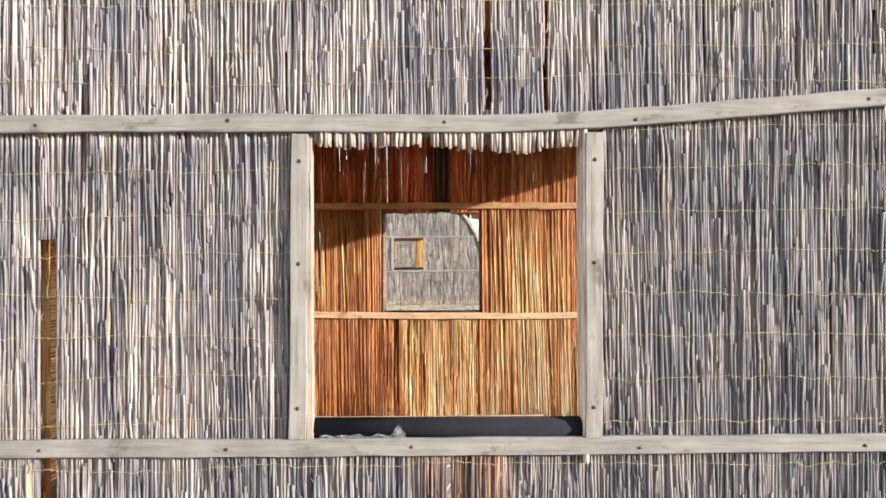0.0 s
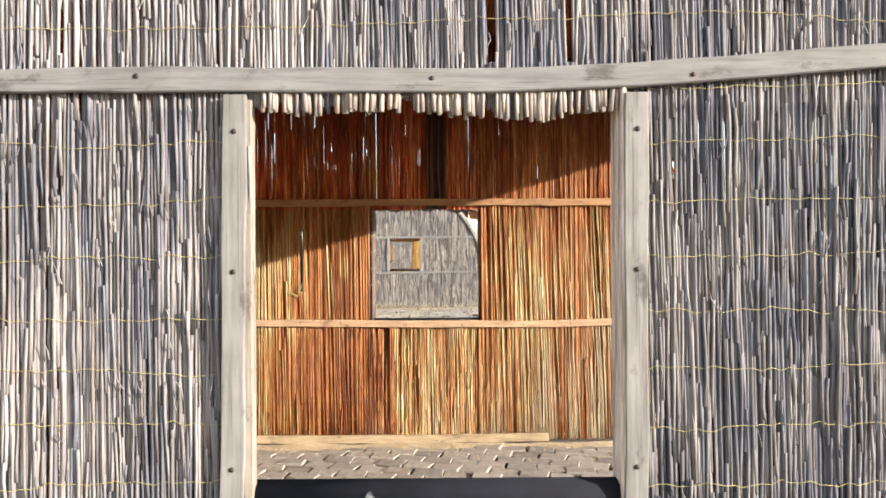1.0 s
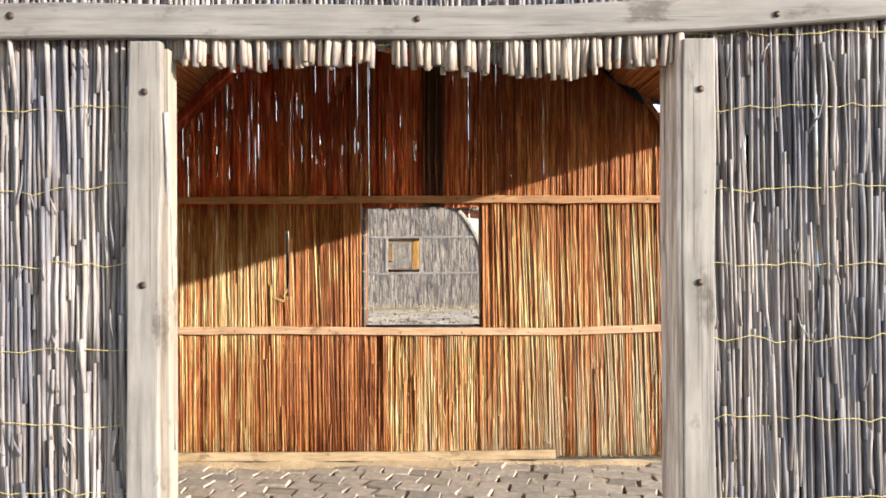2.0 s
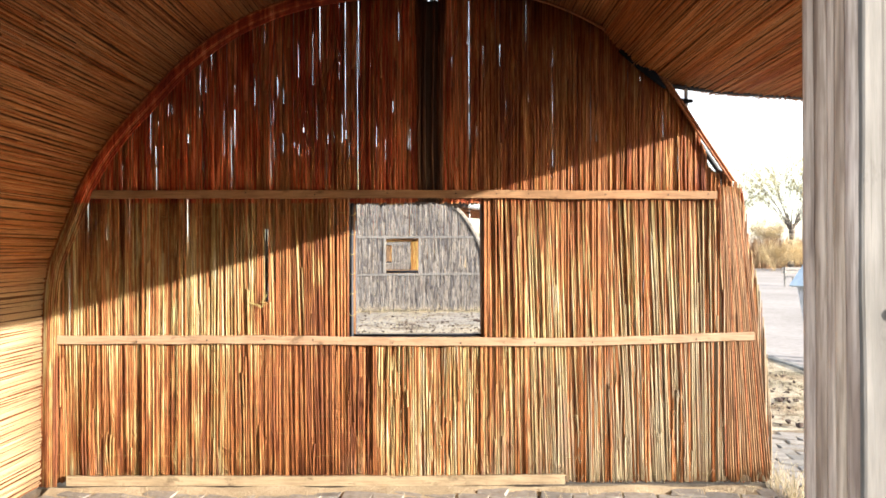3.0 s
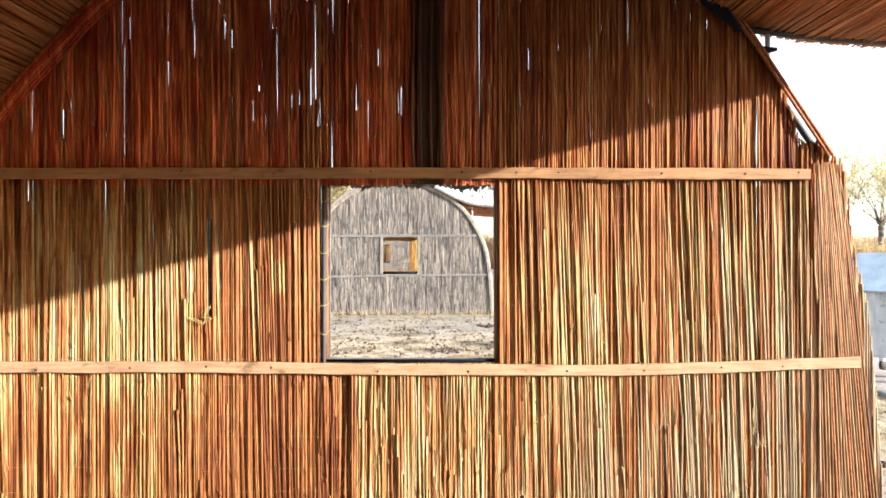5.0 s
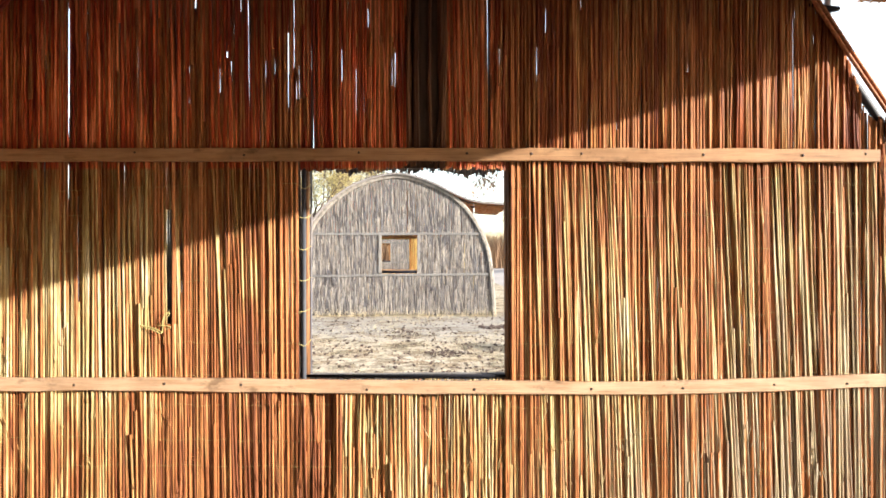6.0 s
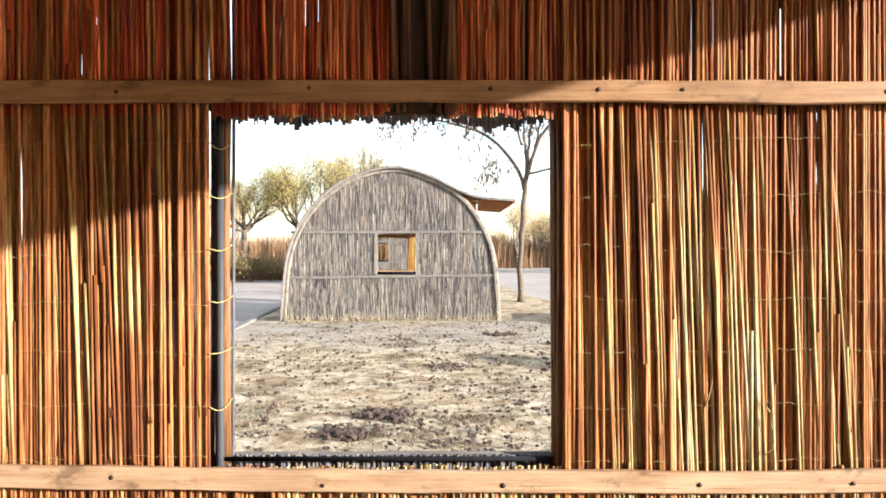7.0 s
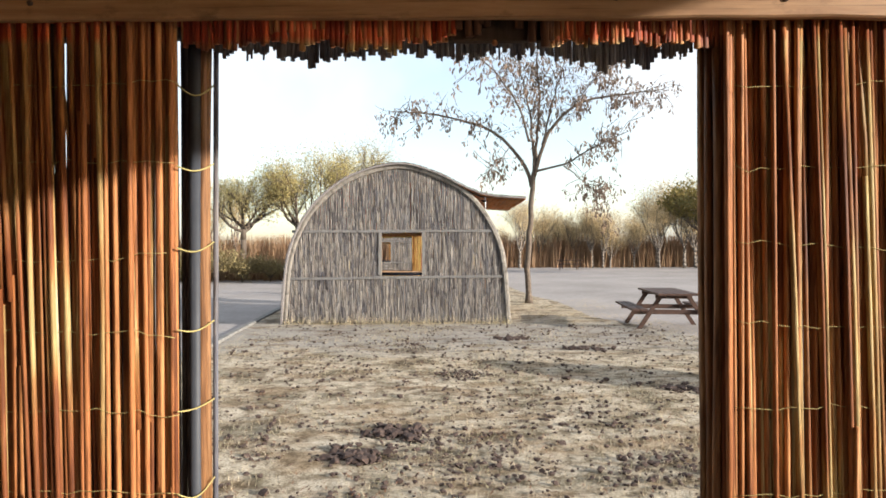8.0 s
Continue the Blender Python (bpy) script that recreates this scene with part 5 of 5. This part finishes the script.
tree("olive_tree", "dense olive-green tree turning yellow", (16.9, 42.0, -0.06), 44, 2.0, 0.2, 8, 1.9, 3, LEAF_OLIVE, 16000, 0.2, BARK, 0.6, 0.12, "", 3)
shrub = tree("shrub", "low yellow-green autumn shrub", (-12.6, 34.0, -0.06), 45, 0.25, 0.05, 9, 0.75, 2, LEAF_SHRUB, 2600, 0.13, BARK, 0.6, 0.05, "shrubs at the far edge", 3, category="shrub")
for x, y, a, k in ((-11.4, 33.5, 50, 1.1), (-10.0, 34.2, 120, 0.9), (-13.9, 35.0, 200, 1.2), (-8.7, 34.6, 260, 0.8), (-15.4, 35.5, 300, 1.3)):
    copy_thing(shrub, pose(x, y, -0.06, 0, 0, a) @ Matrix.Diagonal((k, k, k, 1)))
pale_shrub = tree("shrub", "low golden autumn shrub", (27.0, 50.5, -0.06), 46, 0.25, 0.05, 9, 1.1, 2, LEAF_AMBER, 8000, 0.085, BARK_PALE, 0.6, 0.05, "shrubs at the far edge", 3, category="shrub")
for x, y, a, k in ((29.0, 50.0, 20, 1.1), (33.0, 51.0, 90, 1.2), (36.5, 50.5, 140, 1.0), (41.0, 52.0, 220, 1.25), (45.0, 52.5, 10, 1.1), (49.5, 52.0, 70, 1.2)):
    copy_thing(pale_shrub, pose(x, y, -0.06, 0, 0, a) @ Matrix.Diagonal((k, k, k, 1)))
n = 34000
xs = rng.uniform(-45, 70, n)
blades("reed_bed", rng, np.stack([xs, 59.5 + rng.normal(0, 1.0, n), 0 * xs - 0.06], 1), 1.7, 3.3, 0.035, REED_BED, "brown standing reeds along the far edge of the yard", "reeds", 0.1)
xs = rng.uniform(-20, -7.5, 2600)
blades("reed_bed", rng, np.stack([xs, 36.5 + rng.normal(0, 0.5, 2600), 0 * xs - 0.06], 1), 0.6, 1.5, 0.03, REED_BED, "brown standing reeds under the willows", "reeds")


# ---- picnic tables ----
def picnic_table(at, turn, label):
    t = thing("picnic_table", label, "picnic table", at, turn, "picnic tables")
    for k in range(5):
        part("top_board", box_bm(-0.37 + k * 0.15, -0.37 + k * 0.15 + 0.14, -0.95, 0.95, 0.71, 0.75, 0.005), WOOD_TABLE, t)
    for side in (-1, 1):
        for k in (0, 1):
            c = side * (0.62 + 0.15 * k)
            part("bench_board", box_bm(c - 0.068, c + 0.068, -0.95, 0.95, 0.42, 0.46, 0.005), WOOD_TABLE, t)
    for y in (-0.62, 0.62):
        for side in (-1, 1):
            bm = box_bm(-0.02, 0.02, -0.045, 0.045, 0, 1, 0.004)
            for v in bm.verts:
                v.co = Vector((side * (0.70 - 0.46 * v.co.z) + v.co.y * 1.05, y + side * 0.022 + v.co.x, v.co.z * 0.71))
            bmesh.ops.recalc_face_normals(bm, faces=bm.faces)
            part("leg", bm, WOOD_TABLE, t)
        part("bench_bearer", box_bm(-0.76, 0.76, y + 0.045, y + 0.085, 0.33, 0.42, 0.004), WOOD_TABLE, t)
        part("top_bearer", box_bm(-0.34, 0.34, y + 0.045, y + 0.085, 0.63, 0.71, 0.004), WOOD_TABLE, t)
    return t


picnic_table((4.50, 15.15, -0.06), -6, "dark brown wooden picnic table with benches on the gravel")
picnic_table((9.9, 52.0, -0.06), 70, "dark wooden picnic table by the far trees")


# ---- waste container ----
def waste_bin(at, turn):
    b = thing("waste_container", "galvanised steel waste container with a pale blue lid on castors", "waste container", at, turn)
    # body: wider at the top
    bm = bmesh.new()
    lo = [bm.verts.new((sx * 0.37, sy * 0.30, 0.24)) for sx, sy in ((-1, -1), (1, -1), (1, 1), (-1, 1))]
    hi = [bm.verts.new((sx * 0.47, sy * 0.40, 1.06)) for sx, sy in ((-1, -1), (1, -1), (1, 1), (-1, 1))]
    bm.faces.new(lo[::-1])
    bm.faces.new(hi)
    for k in range(4):
        bm.faces.new((lo[k], lo[(k + 1) % 4], hi[(k + 1) % 4], hi[k]))
    bmesh.ops.bevel(bm, geom=bm.edges[:], offset=0.018, segments=2, affect="EDGES")
    body = part("body", bm, GALV_STREAKED, b, "streaked galvanised steel body")
    part("rim", box_bm(-0.49, 0.49, -0.42, 0.42, 1.05, 1.09, 0.008), GALV, b)
    for sy in (-1, 1):
        bm = bmesh.new()
        low, top = [(-0.53, sy * 0.47, 1.05), (0.53, sy * 0.47, 1.05)], [(0.50, sy * 0.04, 1.50), (-0.50, sy * 0.04, 1.50)]
        f = bm.faces.new([bm.verts.new(p) for p in low + top])
        r = bmesh.ops.extrude_face_region(bm, geom=[f])
        for v in r["geom"]:
            if isinstance(v, bmesh.types.BMVert):
                v.co += Vector((0, sy * 0.016, 0.018))
        bmesh.ops.recalc_face_normals(bm, faces=bm.faces)
        part("lid", bm, GALV_LID, b, "pale blue sloping lid")
    part("ridge", box_bm(-0.50, 0.50, -0.045, 0.045, 1.495, 1.525, 0.01), GALV_LID, b)
    for sx in (-1, 1):
        bm = bmesh.new()
        pts = [(sx * 0.485, -0.42, 1.08), (sx * 0.485, 0.42, 1.08), (sx * 0.485, 0.05, 1.47), (sx * 0.485, -0.05, 1.47)]
        f = bm.faces.new([bm.verts.new(p) for p in pts])
        r = bmesh.ops.extrude_face_region(bm, geom=[f])
        for v in r["geom"]:
            if isinstance(v, bmesh.types.BMVert):
                v.co.x -= sx * 0.01
        bmesh.ops.recalc_face_normals(bm, faces=bm.faces)
        part("end_plate", bm, GALV, b)
        part("trunnion", stick_mesh("trunnion", GALV, [(sx * 0.43, 0, 0.80)], [(sx * 0.55, 0, 0.80)], 0.05, sides=14, rings=2), GALV, b, "round lifting pin")
        part("trunnion_plate", stick_mesh("trunnion_plate", STEEL, [(sx * 0.43, 0, 0.80)], [(sx * 0.452, 0, 0.80)], 0.12, sides=18, rings=2), STEEL, b)
        part("lid_bar", tube_mesh("lid_bar", STEEL, [(sx * 0.50, -0.40, 1.14), (sx * 0.56, -0.20, 1.16), (sx * 0.56, 0.20, 1.16), (sx * 0.50, 0.40, 1.14)], 0.012), STEEL, b, "dark lid bar")
        for sy in (-1, 1):
            x, y = sx * 0.33, sy * 0.25
            castor = part("castor_fork", box_bm(x - 0.035, x + 0.035, y - 0.045, y + 0.045, 0.12, 0.245, 0.006), GALV, b, "galvanised castor fork")
            part("wheel", stick_mesh("wheel", RUBBER, [(x - 0.02, y, 0.07)], [(x + 0.02, y, 0.07)], 0.07, sides=18, rings=2), RUBBER, castor, "black rubber wheel")
            bm = bmesh.new()
            f = [bm.verts.new(p) for p in ((sx * 0.385, sy * 0.318, 0.24), (sx * 0.26, sy * 0.318, 0.24), (sx * 0.39, sy * 0.337, 0.40), (sx * 0.375, sy * 0.20, 0.24))]
            for t3 in ((0, 1, 2), (0, 2, 3), (1, 3, 2), (0, 3, 1)):
                bm.faces.new([f[k] for k in t3])
            bmesh.ops.recalc_face_normals(bm, faces=bm.faces)
            part("corner_gusset", bm, GALV, b, "pale corner gusset")
    return b


bin_a = waste_bin((5.84, 8.34, -0.06), -64)
bin_a.matrix_world = pose(5.84, 8.34, -0.03, 0, 0, -64) @ Matrix.Diagonal((0.80, 1, 1, 1))


def bench(at, turn):
    b = thing("park_bench", "pale bench at the far side of the yard", "bench", at, turn)
    for k in range(3):
        part("seat_slat", box_bm(-0.75, 0.75, -0.24 + k * 0.15, -0.24 + k * 0.15 + 0.12, 0.43, 0.46, 0.004), WOOD_GREY, b)
    for k in range(2):
        part("back_slat", box_bm(-0.75, 0.75, 0.24, 0.265, 0.58 + k * 0.16, 0.58 + k * 0.16 + 0.12, 0.004), WOOD_GREY, b)
    for x in (-0.62, 0.62):
        part("leg", box_bm(x - 0.03, x + 0.03, -0.22, -0.16, 0, 0.43, 0.004), CONCRETE, b)
        part("back_post", box_bm(x - 0.03, x + 0.03, 0.18, 0.24, 0, 0.88, 0.004), CONCRETE, b)
    return b


bench((16.3, 28.0, -0.06), 25)

# ---- paving under and beside the nearest hut ----
bm = bmesh.new()
bmesh.ops.create_grid(bm, x_segments=8, y_segments=8, size=0.5)
for v in bm.verts:
    v.co = Vector((0.7 + v.co.x * 6.6, 1.95 + v.co.y * 5.9, -0.022))
paving = new("paving", bpy.data.meshes.new("paving"))
bm.to_mesh(paving.data)
bm.free()
paving.data.materials.append(JOINT)
tagged(paving, "rough grey stone paving with sandy joints", "paving", "", "structure")


# sand and straw blown against the foot of the back wall
verts, faces = [], []
for i in range(121):
    x = -2.3 + 4.6 * i / 120
    for j in range(9):
        f = j / 8
        reach = 0.20 + 0.16 * noise.noise(Vector((x * 1.6, 0.4, 0))) + 0.07 * noise.noise(Vector((x * 6.0, 2.2, 0)))
        y = LENGTH - 0.106 - max(reach, 0.04) * f
        verts.append((x, y, -0.026 + (1 - f) ** 1.3 * (0.032 + 0.016 * noise.noise(Vector((x * 3.0, f, 5)))) + 0.004 * noise.noise(Vector((x * 24, f * 8, 1)))))
for i in range(120):
    for j in range(8):
        a = i * 9 + j
        faces.append((a, a + 1, a + 10, a + 9))
drift = new("sand_drift", mesh_of("sand_drift", verts, faces, SAND, True))
tagged(drift, "pale sand blown along the foot of the wall", "sand", "", "stuff")
rng = np.random.default_rng(21)
spots = [(rng.uniform(-2.2, 2.3), LENGTH - 0.12 - abs(rng.normal(0, 0.22)), 0.0) for _ in range(420)]
blades("floor_straw", rng, spots, 0.006, 0.03, 0.0022, STRAW, "bits of straw lying on the paving", "straw", 2.2)


def stone_mesh(rng):
    w, l = 0.096, 0.060
    j = rng.normal(0, 0.009, (4, 2))
    cs = [(-w + j[0, 0], -l + j[0, 1]), (w + j[1, 0], -l + j[1, 1]), (w + j[2, 0], l + j[2, 1]), (-w + j[3, 0], l + j[3, 1])]
    vs = [(x, y, -0.03) for x, y in cs] + [(x, y, -0.006) for x, y in cs] + [(x * 0.94, y * 0.90, 0.004 + rng.normal(0, 0.0015)) for x, y in cs]
    fs = [(k + o, (k + 1) % 4 + o, (k + 1) % 4 + 4 + o, k + 4 + o) for o in (0, 4) for k in range(4)] + [(8, 9, 10, 11)]
    return vs, fs


rng = np.random.default_rng(3)
kinds = [stone_mesh(rng) for _ in range(10)]
stones = [mesh_of("paving_stone", vs, fs, STONE) for vs, fs in kinds]
spots = []
a = radians(-14)
for i in range(-30, 31):
    for j in range(-40, 41):
        u, w = i * 0.204 + (0.102 if j % 2 else 0), j * 0.133
        x, y = 0.7 + u * math.cos(a) - w * math.sin(a), 1.95 + u * math.sin(a) + w * math.cos(a)
        if -2.27 < x < 3.9 and -0.9 < y < 4.8 and not (y > 3.50 and x < 2.38):
            spots.append((x, y))
spots.sort(key=lambda p: (p[0] - 0.4) ** 2 * 0.5 + (p[1] - 3.1) ** 2)
joined_v, joined_f = [], []
for n, (x, y) in enumerate(spots):
    m = pose(x, y, -0.012 + rng.normal(0, 0.004), rng.normal(0, 1.4), rng.normal(0, 1.1), -14 + rng.normal(0, 2.5))
    k = int(rng.integers(10))
    if n < 300:
        stone = new("paving_stone", stones[k])
        stone.matrix_world = m
        stone.parent = paving
    else:
        base = len(joined_v)
        joined_v += [(m @ Vector(v))[:] for v in kinds[k][0]]
        joined_f += [tuple(base + q for q in f) for f in kinds[k][1]]
part("paving_stones", mesh_of("paving_stones", joined_v, joined_f, STONE), STONE, paving, "", "stuff")
